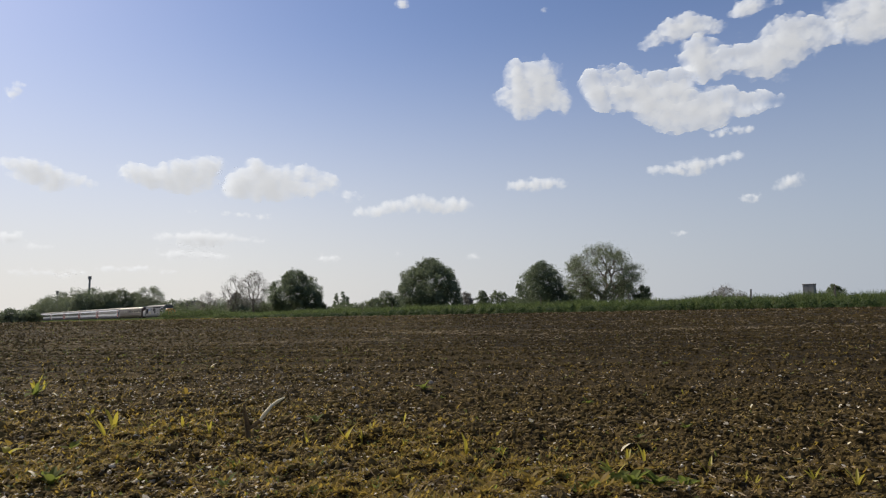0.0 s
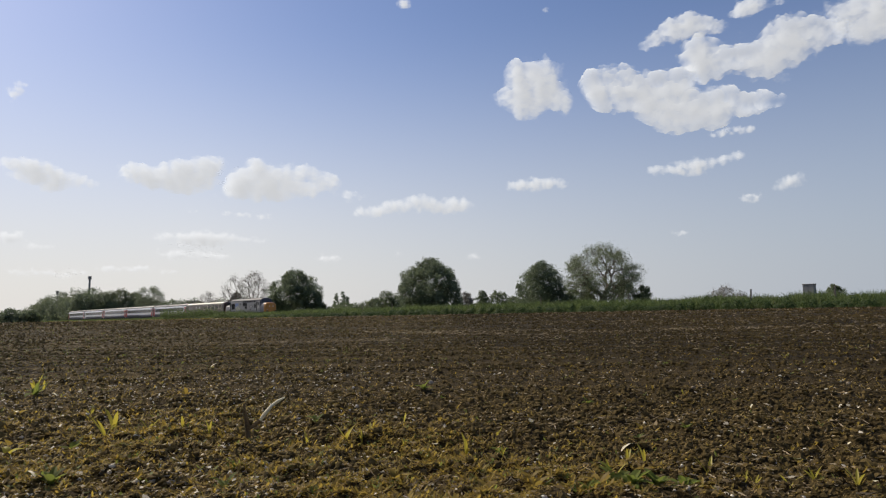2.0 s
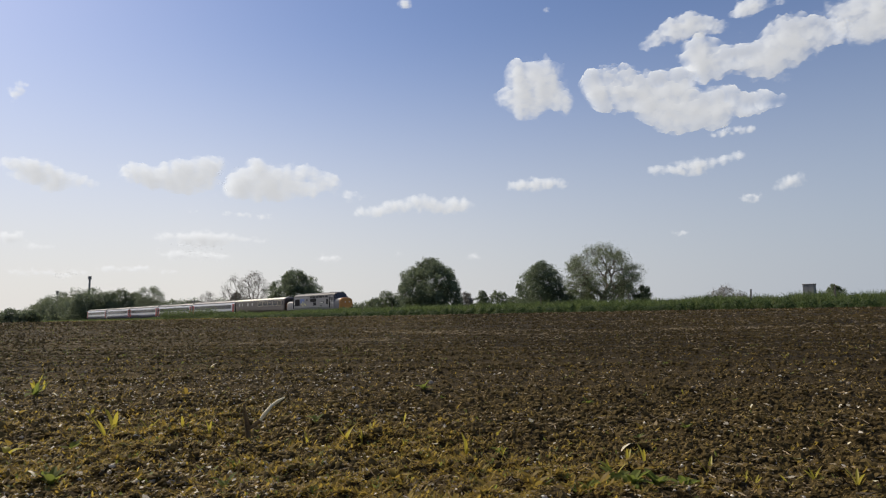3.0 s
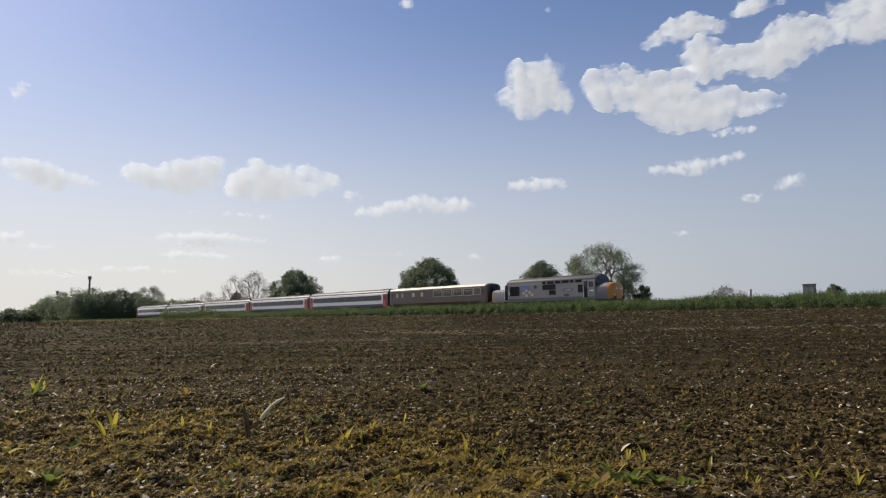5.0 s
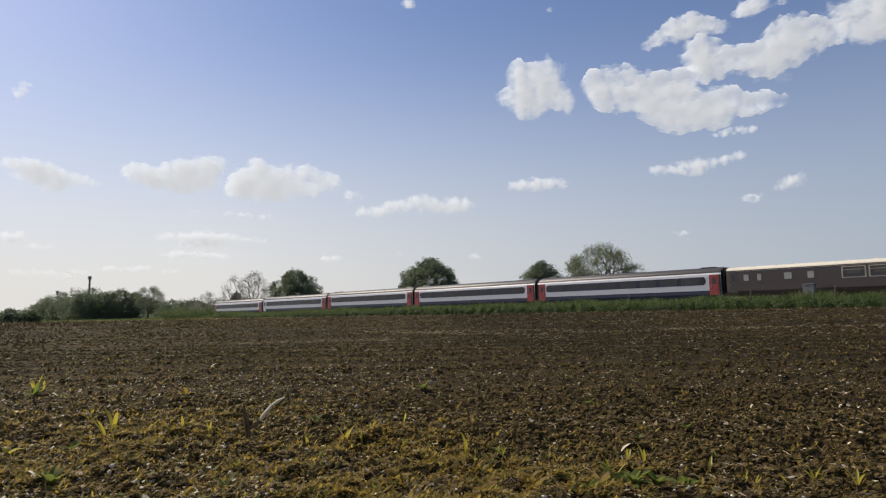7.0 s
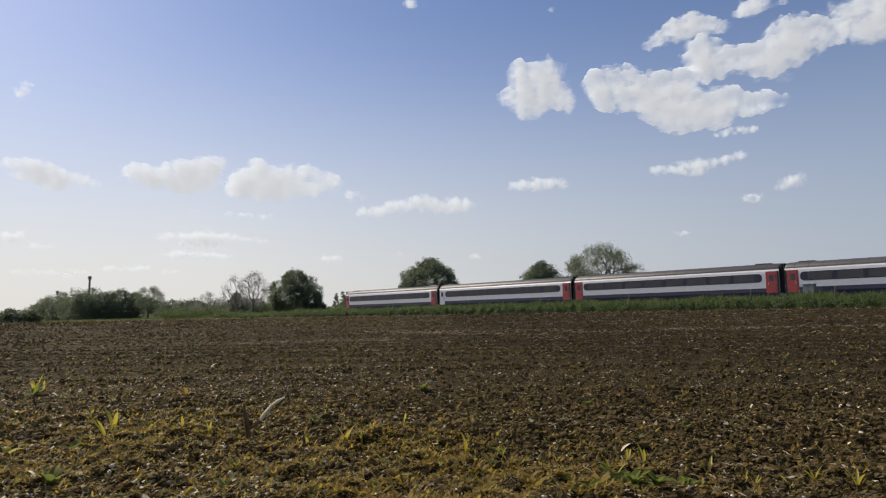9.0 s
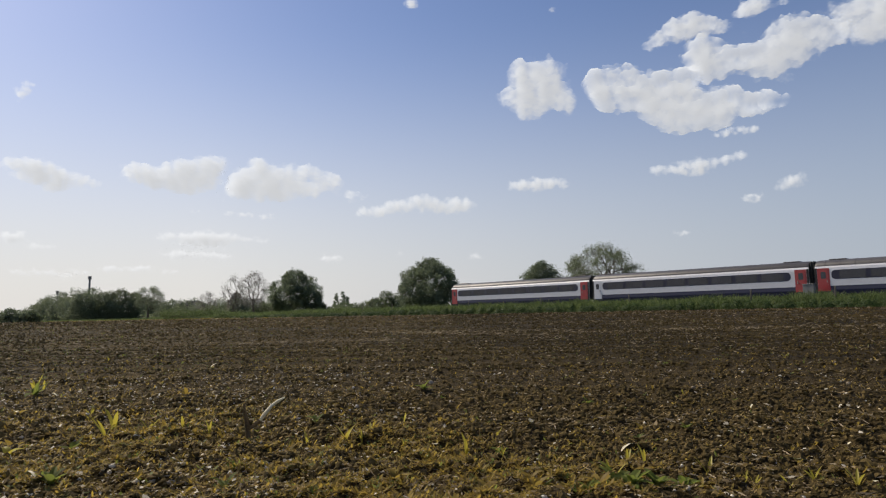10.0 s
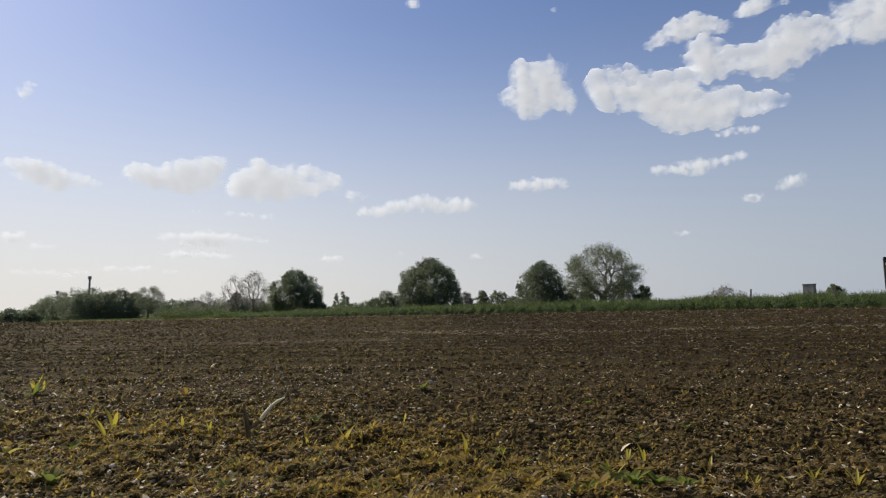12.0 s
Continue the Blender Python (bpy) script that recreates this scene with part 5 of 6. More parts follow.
def lumps(name, label, x, y, r, size, level, mat, rng, sink=0.25, rough=0.34, category="soil"):
    v0, f0 = ico(level) if level else octa()
    n, m = len(x), len(v0)
    k = 1 + rough * rng.normal(size=(n, m, 1)).clip(-1.9, 1.9)
    stretch = rng.uniform(0.7, 1.25, (n, 1, 3)) * np.array([1, 1, 0.85])
    a = rng.uniform(0, 6.28, n)
    v = v0[None] * k * stretch * size[:, None, None]
    c, s = np.cos(a)[:, None], np.sin(a)[:, None]
    vx, vy = v[:, :, 0] * c - v[:, :, 1] * s, v[:, :, 0] * s + v[:, :, 1] * c
    z = soil_z(x, y) + size * (0.72 - sink) * 0.6
    v = np.stack([vx + x[:, None], vy + y[:, None], v[:, :, 2] + z[:, None]], -1).reshape(-1, 3)
    f = (f0[None] + (np.arange(n) * m)[:, None, None]).reshape(-1, 3)
    me = raw_mesh(name, v, f, mat, None, mat is not CLOD)
    return tagged(new(name, me), label, category, kind="stuff")


def row_share(x, y):
    """More loose stuff along the ridges left by the drill."""
    bands = smooth(0.40, 0.62, fbm(x * 0.07 + 0.02 * y, y * 0.60 + x * 0.03, 3, 51))
    return (0.55 + 0.45 * bands) * (0.60 + 0.40 * np.sin(drill(x, y)))


def scatter_field():
    rng = np.random.default_rng(12)
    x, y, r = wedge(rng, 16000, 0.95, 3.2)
    lumps("soil_clods", "crumbly brown soil clods close by", x, y, r, 0.0030 * np.exp(rng.normal(size=len(x)) * 0.6).clip(0, 3.4), 1, CLOD, rng)
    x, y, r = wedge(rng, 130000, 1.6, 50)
    ok = (r < 3.5) & (rng.random(len(x)) < 0.74) | (rng.random(len(x)) < 1.2 * row_share(x, y) ** 1.4)
    x, y, r = x[ok], y[ok], r[ok]
    size = (0.0034 + 0.00062 * r) * np.exp(rng.normal(size=len(x)) * 0.5).clip(0, 2.4)
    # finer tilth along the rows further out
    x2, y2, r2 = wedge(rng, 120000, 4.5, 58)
    ok = rng.random(len(x2)) < 1.2 * row_share(x2, y2) ** 3.0
    x, y, r = np.concatenate([x, x2[ok]]), np.concatenate([y, y2[ok]]), np.concatenate([r, r2[ok]])
    size = np.concatenate([size, (0.0045 + 0.0006 * r2[ok]) * np.exp(rng.normal(size=ok.sum()) * 0.45).clip(0, 2.0)])
    for name, lab, ok, level in (("soil_crumbs", "crumbly brown soil crumbs near the headland", r < 5.5, 1), ("far_soil_crumbs", "crumbly brown soil crumbs along the drill rows", r >= 5.5, 0)):
        lumps(name, lab, x[ok], y[ok], r[ok], size[ok], level, CLOD, rng, sink=-0.15)
    # the nearest large clods, each by itself
    shapes = []
    for i in range(8):
        v0, f0 = ico(2)
        v0 = v0 * (1 + 0.24 * rng.normal(size=(len(v0), 1)).clip(-1.7, 1.7)) * rng.uniform(0.7, 1.3, (1, 3)) * np.array([1, 1, 0.7])
        shapes.append(raw_mesh("soil_clod", v0, f0, CLOD, None, False))
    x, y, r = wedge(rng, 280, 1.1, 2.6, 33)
    for i in range(280):
        k = 0.008 * math.exp(rng.normal() * 0.35)
        o = new("soil_clod", shapes[i % 8])
        o.parent = field
        o.matrix_basis = pose(x[i], y[i], float(soil_z(x[i], y[i])) + 0.3 * k, 0, 0, rng.uniform(0, 360)) @ Matrix.Diagonal((k, k, k, 1))
    x, y, r = wedge(rng, 900, 1.0, 50)
    lumps("pebbles", "small pale flints lying on the soil", x, y, r, (0.0035 + 0.0006 * r) * np.exp(rng.normal(size=len(x)) * 0.45).clip(0, 1.6), 1, STONE, rng, sink=0.1, rough=0.12, category="stones")
    # chips of flint and chalk close by, more of them to one side
    x, y, r = wedge(rng, 7600, 0.95, 5.0)
    ok = rng.random(len(x)) < 0.12 + 0.88 * smooth(0.05, -0.35, np.arctan2(x, y))
    x, y, r = x[ok], y[ok], r[ok]
    lumps("chips", "pale flint and chalk chips among the weeds", x, y, r, 0.0031 * np.exp(rng.normal(size=len(x)) * 0.5).clip(0, 2.4), 1, CHIP, rng, sink=0.0, rough=0.2, category="stones")
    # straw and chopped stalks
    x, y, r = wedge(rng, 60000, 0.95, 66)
    ok = rng.random(len(x)) < row_share(x, y) ** 3
    x, y, r = x[ok], y[ok], r[ok]
    n = len(x)
    a, e = np.where(rng.random(n) < 0.6 * smooth(4, 12, r), rng.normal(size=n) * 0.35, rng.uniform(0, 6.28, n)), rng.normal(size=n) * 0.25
    ln = (0.008 + 0.0016 * r) * np.exp(rng.normal(size=n) * 0.5).clip(0, 2)
    d = np.column_stack([np.cos(a) * np.cos(e), np.sin(a) * np.cos(e), np.sin(e)]) * ln[:, None]
    c = np.column_stack([x, y, soil_z(x, y) + 0.006 + 0.0006 * r])
    w = np.cross(d, unit(rng, n))
    w *= (0.0014 + 0.00045 * r)[:, None] / (np.linalg.norm(w, axis=1, keepdims=True) + 1e-9)
    v, f = quads(c, d, w)
    tagged(new("straw", raw_mesh("straw", v, f, STRAW)), "bleached straw and stalk bits scattered on the soil", "straw", kind="stuff")
    # flakes of husk close by
    x, y, r = wedge(rng, 30000, 0.95, 4.8)
    n = len(x)
    a, e = rng.uniform(0, 6.28, n), rng.normal(size=n) * 0.5
    ln = 0.0040 * np.exp(rng.normal(size=n) * 0.45)
    d = np.column_stack([np.cos(a) * np.cos(e), np.sin(a) * np.cos(e), np.sin(e)]) * ln[:, None]
    w = np.cross(d, unit(rng, n)) * rng.uniform(0.15, 0.5, n)[:, None]
    v, f = ovals(np.column_stack([x, y, soil_z(x, y) + 0.008]), d, w)
    tagged(new("husk_flakes", raw_mesh("husk_flakes", v, f, FLAKE)), "dry brown and pale husk flakes on the soil", "straw", kind="stuff")
    # pale flakes of chaff and chalk that lie flat and catch the sun
    x, y, r = wedge(rng, 7500, 0.95, 5.5)
    ok = rng.random(len(x)) < 0.18 + 0.82 * smooth(0.12, -0.35, np.arctan2(x, y))
    x, y, r = x[ok], y[ok], r[ok]
    n = len(x)
    a, e = rng.uniform(0, 6.28, n), rng.normal(size=n) * 0.3
    ln = 0.0036 * np.exp(rng.normal(size=n) * 0.5).clip(0, 2.6) * (1 + 0.12 * r)
    d = np.column_stack([np.cos(a) * np.cos(e), np.sin(a) * np.cos(e), np.sin(e)]) * ln[:, None]
    w = np.cross(d, np.array([0, 0, 1.0]) + 0.35 * rng.normal(size=(n, 3))) * rng.uniform(0.35, 0.8, n)[:, None]
    v, f = ovals(np.column_stack([x, y, soil_z(x, y) + 0.011]), d, w)
    tagged(new("chaff", raw_mesh("chaff", v, f, CHAFF)), "pale flakes of chaff lying on the weedy soil", "straw", kind="stuff")
    # low weeds, thick close by and to one side
    for name, count, mat, lab, near in (("weeds", 140000, WEED, "low yellowing weeds among the clods", 1.0), ("green_weeds", 13000, WEED_G, "low green weeds among the clods", 0.6), ("sparse_weeds", 16000, WEED_G, "sparse yellowing weeds further out on the field", 0.0)):
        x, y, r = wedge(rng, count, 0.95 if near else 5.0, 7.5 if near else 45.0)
        az = np.arctan2(x, y)
        edge = 2.25 - 2.0 * az + 0.5 * (fbm(x * 1.2, y * 1.2, 2, 31) - 0.5)
        dens = smooth(edge + 0.8, edge - 0.55, r) * (0.12 + 0.88 * smooth(0.40, 0.60, fbm(x * 4, y * 4, 3, 41))) * (1 - 0.62 * smooth(-0.2, 0.25, az)) + 0.03 + 0.07 * smooth(0.0, -0.4, az)
        if not near:
            dens = 0.12 + 0.75 * smooth(0.15, -0.45, az) * smooth(0.42, 0.58, fbm(x * 0.3, y * 0.8, 3, 61))
        ok = rng.random(len(x)) < dens
        x, y, r = x[ok], y[ok], r[ok]
        n, per = len(x), 4
        base = np.column_stack([x, y, soil_z(x, y) + 0.008])
        a = rng.uniform(0, 6.28, (n, per))
        e = rng.uniform(-0.1, 1.0, (n, per)) * rng.uniform(0.55, 1.1, (n, 1))
        ln = (0.0043 * np.exp(rng.normal(size=(n, 1)) * 0.35 + rng.normal(size=(n, per)) * 0.4).clip(0, 2.3)) * (1 + 0.10 * r[:, None])
        d = np.stack([np.cos(a) * np.cos(e), np.sin(a) * np.cos(e), np.sin(e)], -1) * ln[..., None]
        sd = np.stack([-np.sin(a), np.cos(a), 0 * a], -1) * (ln * rng.uniform(0.14, 0.36, (n, per)))[..., None]
        c = (base[:, None] + d * 0.95).reshape(-1, 3)
        v, f = ovals(c, d.reshape(-1, 3), sd.reshape(-1, 3))
        tagged(new(name, raw_mesh(name, v, f, mat)), lab, "weeds", kind="stuff")


scatter_field()


def straw_row(x0, y0, x1, y1, count, seed):
    """A thin windrow of pale straw across the field."""
    rng = np.random.default_rng(seed)
    t = rng.random(count)
    x = x0 + (x1 - x0) * t + rng.normal(size=count) * 0.2
    y = y0 + (y1 - y0) * t + rng.normal(size=count) * 0.10 + 0.25 * np.sin(t * 17 + seed)
    a, e = rng.normal(size=count) * 0.5, rng.uniform(0.0, 0.5, count)
    d = np.column_stack([np.cos(a) * np.cos(e), np.sin(a) * np.cos(e), np.sin(e)]) * rng.uniform(0.02, 0.06, count)[:, None]
    w = np.cross(d, unit(rng, count)) * 0.12
    v, f = quads(np.column_stack([x, y, soil_z(x, y) + rng.uniform(0.01, 0.05, count)]), d, w)
    tagged(new("straw_row", raw_mesh("straw_row", v, f, STRAW)), "thin row of pale straw lying across the field", "straw", kind="stuff")


def blade(length, width, bend, turn, lean, rng, n=7):
    """A folded leaf blade that rises and bends over."""
    g = Geo()
    pts, ang = [], lean
    p = Vector((0, 0, 0))
    for i in range(n + 1):
        t = i / n
        w = width * (0.35 + 1.3 * t) * (1 - t) ** 0.7 * 1.3 if i else width * 0.35
        side = Vector((-math.sin(turn), math.cos(turn), 0))
        up = Vector((-math.cos(turn) * math.cos(ang), -math.sin(turn) * math.cos(ang), math.sin(ang))) * w * 0.35
        pts += [p - side * w + up, p.copy(), p + side * w + up]
        p = p + Vector((math.cos(turn) * math.sin(ang), math.sin(turn) * math.sin(ang), math.cos(ang))) * length / n
        ang += bend / n
    f = []
    for i in range(n):
        for j in (0, 1):
            f.append((i * 3 + j, i * 3 + j + 1, i * 3 + j + 4, i * 3 + j + 3))
    return g.add(pts, f)


def seedling(x, y, h, seed, leaves=3, lean=0.0):
    h = 1.15 * h
    rng = random.Random(seed)
    root = empty("maize_seedling", pose(x, y, float(soil_z(x, y)) - 0.002), label="yellow-green maize seedling with upright pointed leaves", category="seedling", group="maize seedlings")
    t0 = rng.uniform(0, 6.28)
    for i in range(leaves):
        part("leaf", blade(h * rng.uniform(0.7, 1.08), h * 0.085, rng.uniform(0.1, 0.9), t0 + i * 2.3 + rng.uniform(-0.4, 0.4), (0.1 + 0.18 * i) + lean * (1 if i == 0 else 0.4), rng), SHOOT, root, flat=False)
    return root


DOCK = leafy("fresh_dock_leaves", (0.11, 0.145, 0.028), (0.22, 0.255, 0.055), 0.6, 0.75)


def broad_weed(x, y, r, seed, mat, leaves=7):
    """A rosette of broad lobed leaves."""
    rng = random.Random(seed)
    root = empty("broadleaf_weed", pose(x, y, float(soil_z(x, y)) + 0.002), label="low broadleaf weed with a rosette of leaves", category="weed", group="broadleaf weeds")
    for i in range(leaves):
        a = i * 2.4 + rng.uniform(-0.3, 0.3)
        g = blade(r * rng.uniform(0.6, 1.3), r * rng.uniform(0.2, 0.34), rng.uniform(0.4, 1.3), a, rng.uniform(0.3, 1.1), rng, 9)
        part("leaf", g, mat, root, flat=False)
    return root


def dry_stalk(x, y, h):
    """A weathered stalk sheath with a pale leaf that sticks out."""
    root = empty("dry_maize_stalk", pose(x, y, float(soil_z(x, y)) - 0.005), label="weathered maize stalk with a pale dry leaf", category="stalk")
    g = Geo().tube([(0, 0, 0), (0.002, 0, h * 0.35), (-0.006, 0.002, h * 0.7), (-0.012, 0.0, h)], [h * 0.085, h * 0.055, h * 0.04, h * 0.02], 9)
    part("stem", g, DULLHUSK, root, "weathered brown stem", flat=False)
    rng = random.Random(3)
    b = part("sheath", blade(h * 0.95, h * 0.12, 0.25, 2.9, 0.02, rng), DULLHUSK, root, flat=False)
    b = part("leaf", Geo().tube([(h * 0.27, 0.0, h * 0.60), (h * 0.36, 0.0, h * 0.74), (h * 0.52, 0.01, h * 0.93), (h * 0.68, 0.01, h * 1.04), (h * 0.80, 0.01, h * 1.10)], [h * 0.026, h * 0.044, h * 0.038, h * 0.034, h * 0.010], 8), HUSK, root, "pale bleached leaf", flat=False)
    part("leaf_base", Geo().tube([(0.0, 0.0, h * 0.42), (h * 0.14, 0.0, h * 0.5), (h * 0.28, 0.0, h * 0.62)], [h * 0.03, h * 0.04, h * 0.05], 7), DULLHUSK, root, flat=False)
    return root


def flint(x, y, r, seed):
    rng = np.random.default_rng(seed)
    v, f = ico(3)
    d = np.array([noise.noise(Vector(q) * 1.3 + Vector((seed, 0, 0))) for q in v])
    v = v * (1 + 0.35 * d[:, None]) * 0.8 * r * np.array([1.25, 0.9, 0.7])
    ob = new("flint", raw_mesh("flint", v, f, STONE, None, True))
    ob.matrix_basis = pose(x, y, float(soil_z(x, y)) + r * 0.45, 0, 0, rng.uniform(0, 360))
    return tagged(ob, "pale rounded flint lying on the soil", "stone", "flints")


def husk(x, y, l, seed, turn):
    rng = random.Random(seed)
    ob = part("dry_husk", blade(l * 0.75, l * 0.09, 0.8, radians(turn), 0.9, rng), HUSK, None, flat=False)
    ob.matrix_basis = pose(x, y, float(soil_z(x, y)) + 0.003)
    return tagged(ob, "curled pale piece of dry husk on the soil", "husk", "dry husks")


def cabinet(s, p, w, h):
    """A trackside equipment cabinet on a plinth."""
    x, y, hd = line_at(s, p)
    root = empty("trackside_cabinet", pose(x, y, float(land(np.array(x), np.array(y))), 0, 0, math.degrees(hd) - 90), label="grey metal trackside equipment cabinet in the grass", category="cabinet")
    part("plinth", Geo().box(-w / 2 - 0.05, w / 2 + 0.05, -0.35, 0.35, -0.1, 0.15, bev=0.02), CONCRETE, root)
    part("casing", Geo().box(-w / 2, w / 2, -0.3, 0.3, 0.15, h, bev=0.02), CABGREY, root)
    part("lid", Geo().box(-w / 2 - 0.04, w / 2 + 0.04, -0.35, 0.35, h, h + 0.07, bev=0.02), CABGREY, root)
    for k in (-1, 1):
        d = part("door", panel(k * w / 4 - w / 4 + 0.03, k * w / 4 + w / 4 - 0.03, -0.3, 0.22, h - 0.06, -1, 0.02, 0.02), CABGREY, root)
        part("handle", Geo().box(-k * 0.08 - 0.015 + k * 0.02, -k * 0.08 + 0.015 + k * 0.02, -0.36, -0.32, h * 0.5, h * 0.5 + 0.16, bev=0.005), STEEL, d)


CABGREY = paint("grey_cabinet_paint", (0.20, 0.20, 0.195), 0.6, var=0.15, scale=2)
WOODPOST = paint("weathered_post_wood", (0.13, 0.115, 0.095), 0.9, var=0.25, scale=6, bump=0.4)
MASTGREY = paint("galvanised_mast", (0.20, 0.20, 0.20), 0.6, 0.3, var=0.15)
cabinet(47.0, 4.2, 0.88, 1.58)


def fence_post(s, p, h):
    x, y, hd = line_at(s, p)
    z = float(land(np.array(x), np.array(y)))
    ob = part("fence_post", Geo().box(-0.06, 0.06, -0.06, 0.06, -0.2, h, bev=0.02), WOODPOST)
    ob.matrix_basis = pose(x, y, z, 2, -1.5, math.degrees(hd))
    tagged(ob, "weathered wooden fence post in tall grass", "fence post", "fence posts")


for s, h in ((49.5, 1.3), (43.0, 1.3), (31.2, 1.3), (20.2, 1.25), (9.0, 1.2), (-6.0, 1.2), (-13.0, 1.2)):
    fence_post(s, 6.6, h)


def house(x, y, w, d, eave, ridge):
    """A small gabled house far off behind the hedge."""
    z = float(land(np.array(float(x)), np.array(float(y))))
    root = empty("house", pose(x, y, z, 0, 0, 18), label="far small house with pale walls and dark roof", category="house")
    g = Geo().add([(-w / 2, -d / 2, 0), (w / 2, -d / 2, 0), (w / 2, d / 2, 0), (-w / 2, d / 2, 0), (-w / 2, -d / 2, eave), (w / 2, -d / 2, eave), (w / 2, d / 2, eave), (-w / 2, d / 2, eave), (-w / 2, 0, ridge - 0.1), (w / 2, 0, ridge - 0.1)],
                  [(0, 1, 5, 4), (2, 3, 7, 6), (1, 2, 6, 9, 5), (3, 0, 4, 8, 7)])
    part("wall", g, RENDERWALL, root, "pale rendered wall")
    for sg in (-1, 1):
        e = [(-w / 2 - 0.3, sg * (d / 2 + 0.3), eave - 0.15), (w / 2 + 0.3, sg * (d / 2 + 0.3), eave - 0.15), (w / 2 + 0.3, 0, ridge), (-w / 2 - 0.3, 0, ridge)]
        part("roof", Geo().add(e + [(a, b, c + 0.14) for a, b, c in e], [(0, 1, 2, 3), (4, 7, 6, 5), (0, 4, 5, 1), (1, 5, 6, 2), (3, 2, 6, 7), (0, 3, 7, 4)]), SLATE, root, "dark slate roof")
    for k in (-1, 1):
        part("window", panel(k * w / 4 - 0.5, k * w / 4 + 0.5, -d / 2, eave - 1.7, eave - 0.6, -1, 0.03, 0.02), GLASS, root)


RENDERWALL = paint("pale_render", (0.5, 0.47, 0.42), 0.9, var=0.12, scale=1.0)
SLATE = paint("dark_slate", (0.06, 0.055, 0.055), 0.7, var=0.2, scale=2.0, bump=0.2)
house(-90.4, 232.0, 4.6, 5.0, 4.9, 6.5)


def mast(x, y, h, w):
    """A slim telecom mast with antennas at its head."""
    root = empty("telecom_mast", pose(x, y, 0.4), label="slim grey telecom mast above the trees", category="mast")
    part("pole", Geo().tube([(0, 0, 0), (0, 0, h)], [w, w * 0.8], 10), MASTGREY, root)
    for i in range(3):
        a = i * 2.094
        part("antenna", Geo().box(w * 1.3 * math.cos(a) - 0.14, w * 1.3 * math.cos(a) + 0.14, w * 1.3 * math.sin(a) - 0.14, w * 1.3 * math.sin(a) + 0.14, h - 1.6, h + 0.2, bev=0.04), MASTGREY, root)


seedling(-1.165, 2.298, 0.0952, 201, 3, 0)
seedling(-1.173, 2.258, 0.0806, 202, 3, 0.3)
seedling(-1.047, 2.308, 0.0580, 203, 3, 0.3)
seedling(-0.941, 2.341, 0.0666, 204, 3, 0)
seedling(-0.819, 2.265, 0.0508, 205, 2, 0)
seedling(-0.452, 2.132, 0.0460, 206, 3, 0.1)
seedling(-0.323, 2.101, 0.0673, 207, 3, 0.2)
seedling(-0.270, 2.096, 0.0372, 208, 2, 0)
seedling(-0.256, 2.210, 0.0509, 209, 3, 0.1)
seedling(0.057, 1.894, 0.0667, 210, 2, -0.1)
seedling(0.396, 1.585, 0.0632, 211, 3, 0.2)
seedling(0.513, 1.714, 0.0503, 212, 2, 0)
seedling(0.645, 1.632, 0.0617, 213, 2, 0.5)
seedling(0.859, 1.551, 0.0437, 214, 3, 0.1)
seedling(-2.349, 3.726, 0.1007, 215, 3, 0.2)
seedling(-2.389, 3.869, 0.0800, 216, 2, 0.2)
seedling(-1.463, 2.697, 0.0486, 217, 3, 0.2)
seedling(1.127, 3.098, 0.0406, 218, 2, 0)
seedling(-3.279, 6.313, 0.0563, 219, 2, 0)
seedling(-0.776, 5.740, 0.0408, 220, 3, 0.2)
seedling(-0.478, 2.587, 0.0370, 221, 2, 0.4)
seedling(-0.168, 1.952, 0.0310, 222, 2, 0.2)
seedling(-0.130, 2.014, 0.0319, 223, 3, 0.2)
seedling(-0.579, 1.874, 0.0345, 224, 2, 0.3)
seedling(0.681, 1.514, 0.0321, 225, 2, 0.2)
seedling(0.287, 2.228, 0.0277, 226, 2, 0.1)
seedling(0.899, 1.452, 0.0451, 227, 3, 0.2)
seedling(2.701, 5.165, 0.0513, 228, 2, 0.4)
seedling(0.750, 3.907, 0.0350, 229, 2, 0.2)
seedling(0.169, 2.189, 0.0386, 230, 2, 0.3)
broad_weed(0.417, 1.494, 0.0464, 231, DOCK, 11)
broad_weed(0.467, 1.472, 0.0407, 232, DOCK, 11)
broad_weed(0.529, 1.486, 0.0416, 233, DOCK, 10)
broad_weed(0.577, 1.511, 0.0341, 234, WEED, 6)
broad_weed(0.313, 1.482, 0.0400, 235, DOCK, 10)
broad_weed(0.279, 1.503, 0.0296, 236, WEED, 6)
broad_weed(0.194, 1.538, 0.0354, 237, WEED, 7)
broad_weed(0.213, 1.489, 0.0344, 238, WEED_G, 6)
broad_weed(-0.114, 3.422, 0.0542, 239, WEED_G, 6)
broad_weed(0.623, 2.858, 0.0412, 240, WEED_G, 6)
broad_weed(0.658, 2.222, 0.0326, 241, WEED, 6)
broad_weed(0.811, 2.207, 0.0248, 242, WEED, 6)
broad_weed(-1.419, 2.146, 0.0498, 243, WEED, 6)
broad_weed(-0.532, 1.936, 0.0318, 244, WEED, 6)
broad_weed(0.499, 1.632, 0.0330, 245, WEED, 6)
broad_weed(-0.561, 1.722, 0.0287, 246, WEED, 6)
broad_weed(-0.611, 1.553, 0.0294, 247, WEED, 6)
broad_weed(-0.265, 1.540, 0.0275, 248, WEED, 6)
broad_weed(0.397, 1.545, 0.0620, 300, WEED_G, 7)
broad_weed(0.349, 1.523, 0.0500, 301, WEED, 7)
broad_weed(0.764, 2.088, 0.0300, 304, WEED_G, 5)
broad_weed(0.615, 2.103, 0.0280, 305, WEED_G, 5)
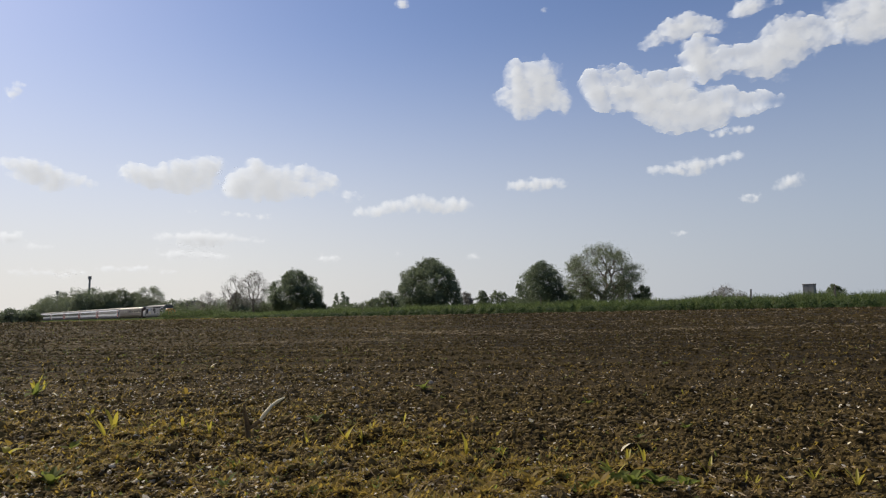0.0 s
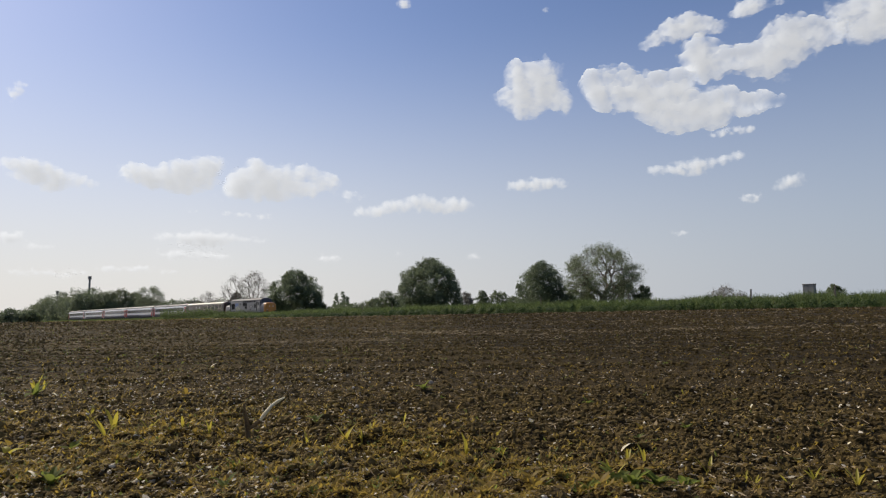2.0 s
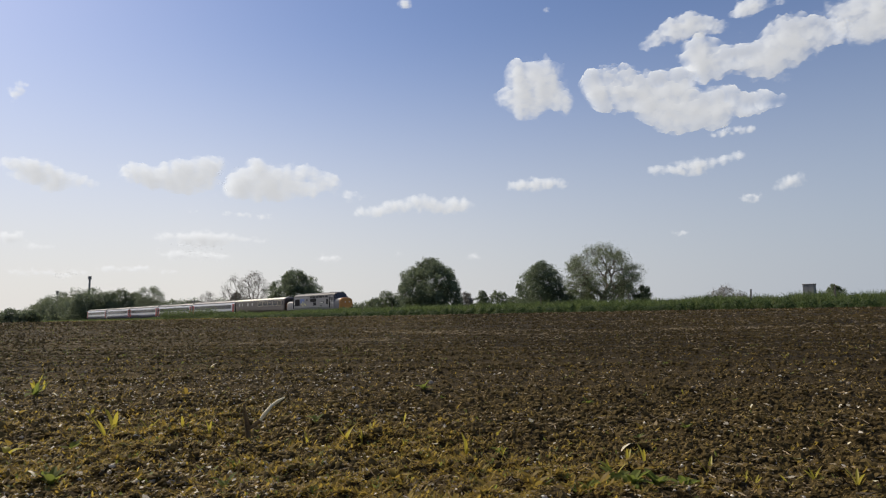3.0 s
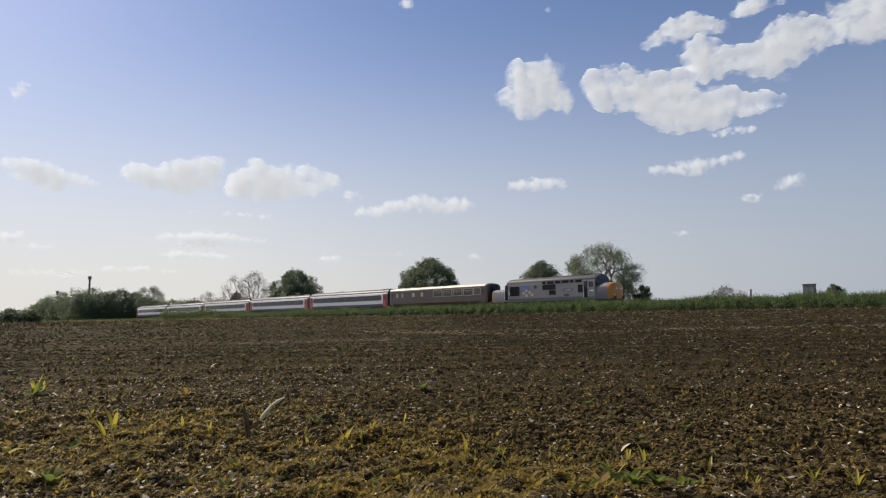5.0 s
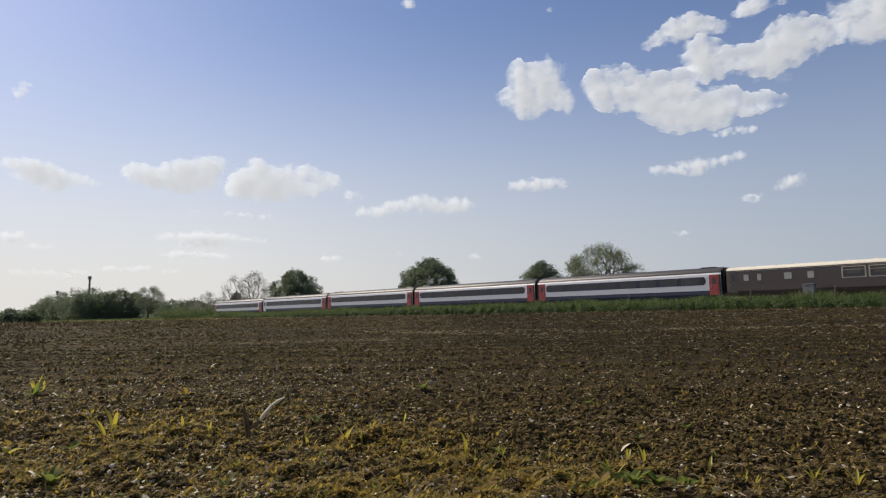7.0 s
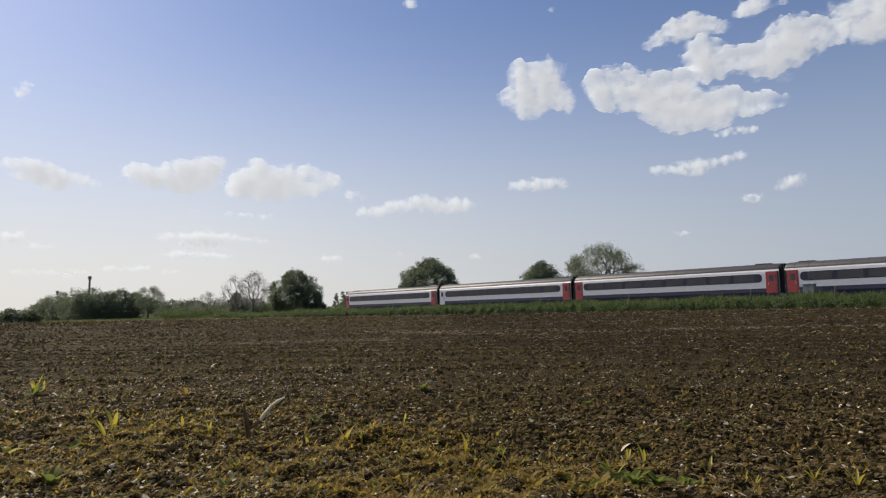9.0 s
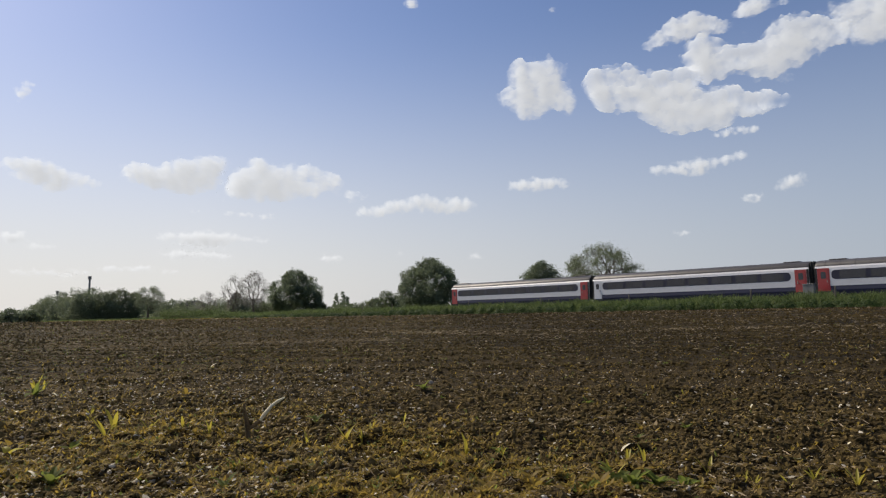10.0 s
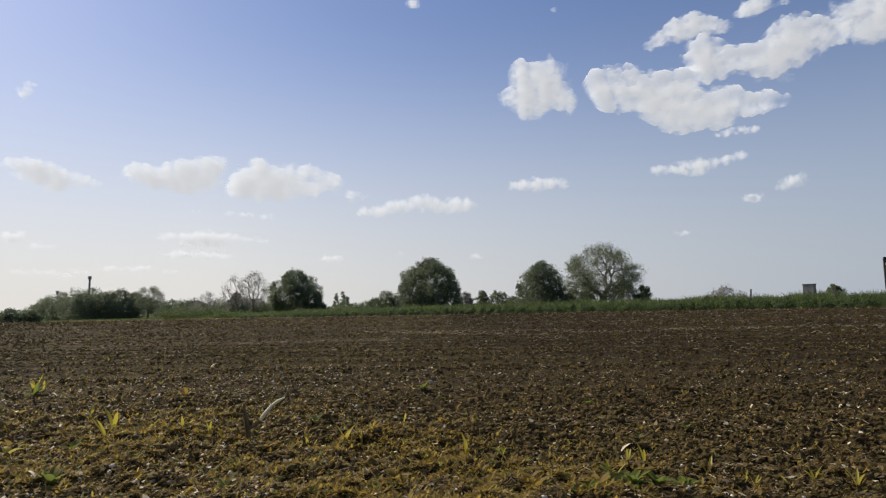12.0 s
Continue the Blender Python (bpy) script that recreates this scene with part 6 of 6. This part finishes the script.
broad_weed(-1.316, 1.972, 0.0500, 306, SHOOT, 5)
broad_weed(-2.175, 3.453, 0.0700, 307, WEED_G, 6)
broad_weed(-1.795, 2.735, 0.0500, 308, WEED, 6)
broad_weed(-0.507, 1.814, 0.0350, 309, WEED_G, 6)
broad_weed(-1.323, 3.328, 0.0500, 310, WEED, 5)
broad_weed(-0.484, 2.446, 0.0400, 311, WEED_G, 5)
broad_weed(0.148, 1.923, 0.0350, 312, WEED_G, 6)
broad_weed(0.201, 1.484, 0.0450, 313, WEED, 7)
broad_weed(0.086, 1.482, 0.0400, 314, WEED, 7)
broad_weed(-1.159, 2.041, 0.0450, 315, WEED_G, 7)
broad_weed(-0.768, 1.658, 0.0400, 316, WEED, 7)
broad_weed(-0.970, 1.617, 0.0450, 317, WEED_G, 7)
broad_weed(-0.513, 1.533, 0.0400, 318, WEED_G, 7)
broad_weed(-0.122, 1.556, 0.0400, 319, WEED, 7)
broad_weed(1.691, 4.954, 0.0500, 320, WEED_G, 5)
seedling(-0.157, 2.448, 0.0400, 322, 2, 0.2)
seedling(0.487, 1.781, 0.0500, 323, 2, 0.2)
seedling(0.769, 1.493, 0.0500, 324, 2, 0.2)
seedling(0.852, 1.538, 0.0400, 325, 2, 0.2)
seedling(0.707, 1.522, 0.0350, 326, 3, 0.2)
seedling(0.157, 1.845, 0.0300, 327, 3, 0.2)
seedling(-1.424, 2.619, 0.0400, 328, 3, 0.2)
dry_stalk(-0.624, 2.058, 0.1418)
flint(0.549, 2.346, 0.0191, 249)
flint(-0.082, 3.710, 0.0196, 250)
flint(-1.189, 1.888, 0.0137, 251)
flint(-0.669, 1.597, 0.0107, 252)
flint(-1.084, 2.613, 0.0100, 253)
flint(0.088, 1.892, 0.0083, 254)
flint(1.166, 3.321, 0.0124, 255)
flint(0.201, 1.588, 0.0113, 256)
flint(0.263, 1.594, 0.0114, 257)
flint(-2.732, 4.935, 0.0198, 258)
flint(-2.260, 3.586, 0.0186, 259)
husk(-1.946, 5.390, 0.1109, 260, 60)
husk(-1.839, 5.258, 0.0882, 261, 10)
husk(-1.796, 2.691, 0.1280, 262, -40)
husk(-0.502, 1.586, 0.0380, 263, 60)
husk(-0.787, 1.600, 0.0408, 264, 10)
husk(-1.316, 2.508, 0.0349, 265, 10)
husk(0.502, 1.894, 0.0689, 266, 30)
husk(0.771, 1.508, 0.0298, 267, 80)
husk(1.117, 1.841, 0.0417, 268, 30)
husk(0.934, 1.487, 0.0618, 269, 10)
husk(-2.124, 3.567, 0.0730, 270, 160)
husk(-0.042, 1.564, 0.0248, 271, 120)
husk(-1.018, 1.632, 0.0507, 272, 150)
husk(-0.272, 3.548, 0.0376, 273, 20)
husk(1.225, 2.632, 0.0511, 274, 50)
husk(0.197, 1.666, 0.0295, 275, 140)
mast(-182.4, 330, 23.0, 0.6)
mast(-180.7, 300, 14.3, 0.3)
straw_row(-1.74, 13.61, 2.35, 12.08, 385, 276)
straw_row(-1.28, 13.72, 1.71, 9.65, 330, 277)
straw_row(2.06, 11.09, 7.67, 11.37, 440, 278)
straw_row(-30.39, 47.85, -16.36, 51.07, 275, 279)
straw_row(-2.93, 9.16, -0.74, 9.72, 220, 280)


def motions():
    """The train runs past at 26 m/s, slowing a little; the clouds drift."""
    for ob, offset in train:
        rows = []
        for i in range(25):
            t = i * 0.5
            u = t - 5.5
            s = 25.9626 * u - 0.0566 * u * u + offset - 0.2 + 0.30 * max(0.0, u - 5.0) ** 2
            x, y, h = line_at(s)
            rows.append((t, pose(x, y, rail_z(s), 0, 0, math.degrees(h) - 90)))
        walk(ob, rows)
    for ob, x, y, z, turn, way in moves:
        walk(ob, [(0.0, pose(x - way / 2, y, z, 0, 0, turn)), (12.0, pose(x + way / 2, y, z, 0, 0, turn))])


motions()
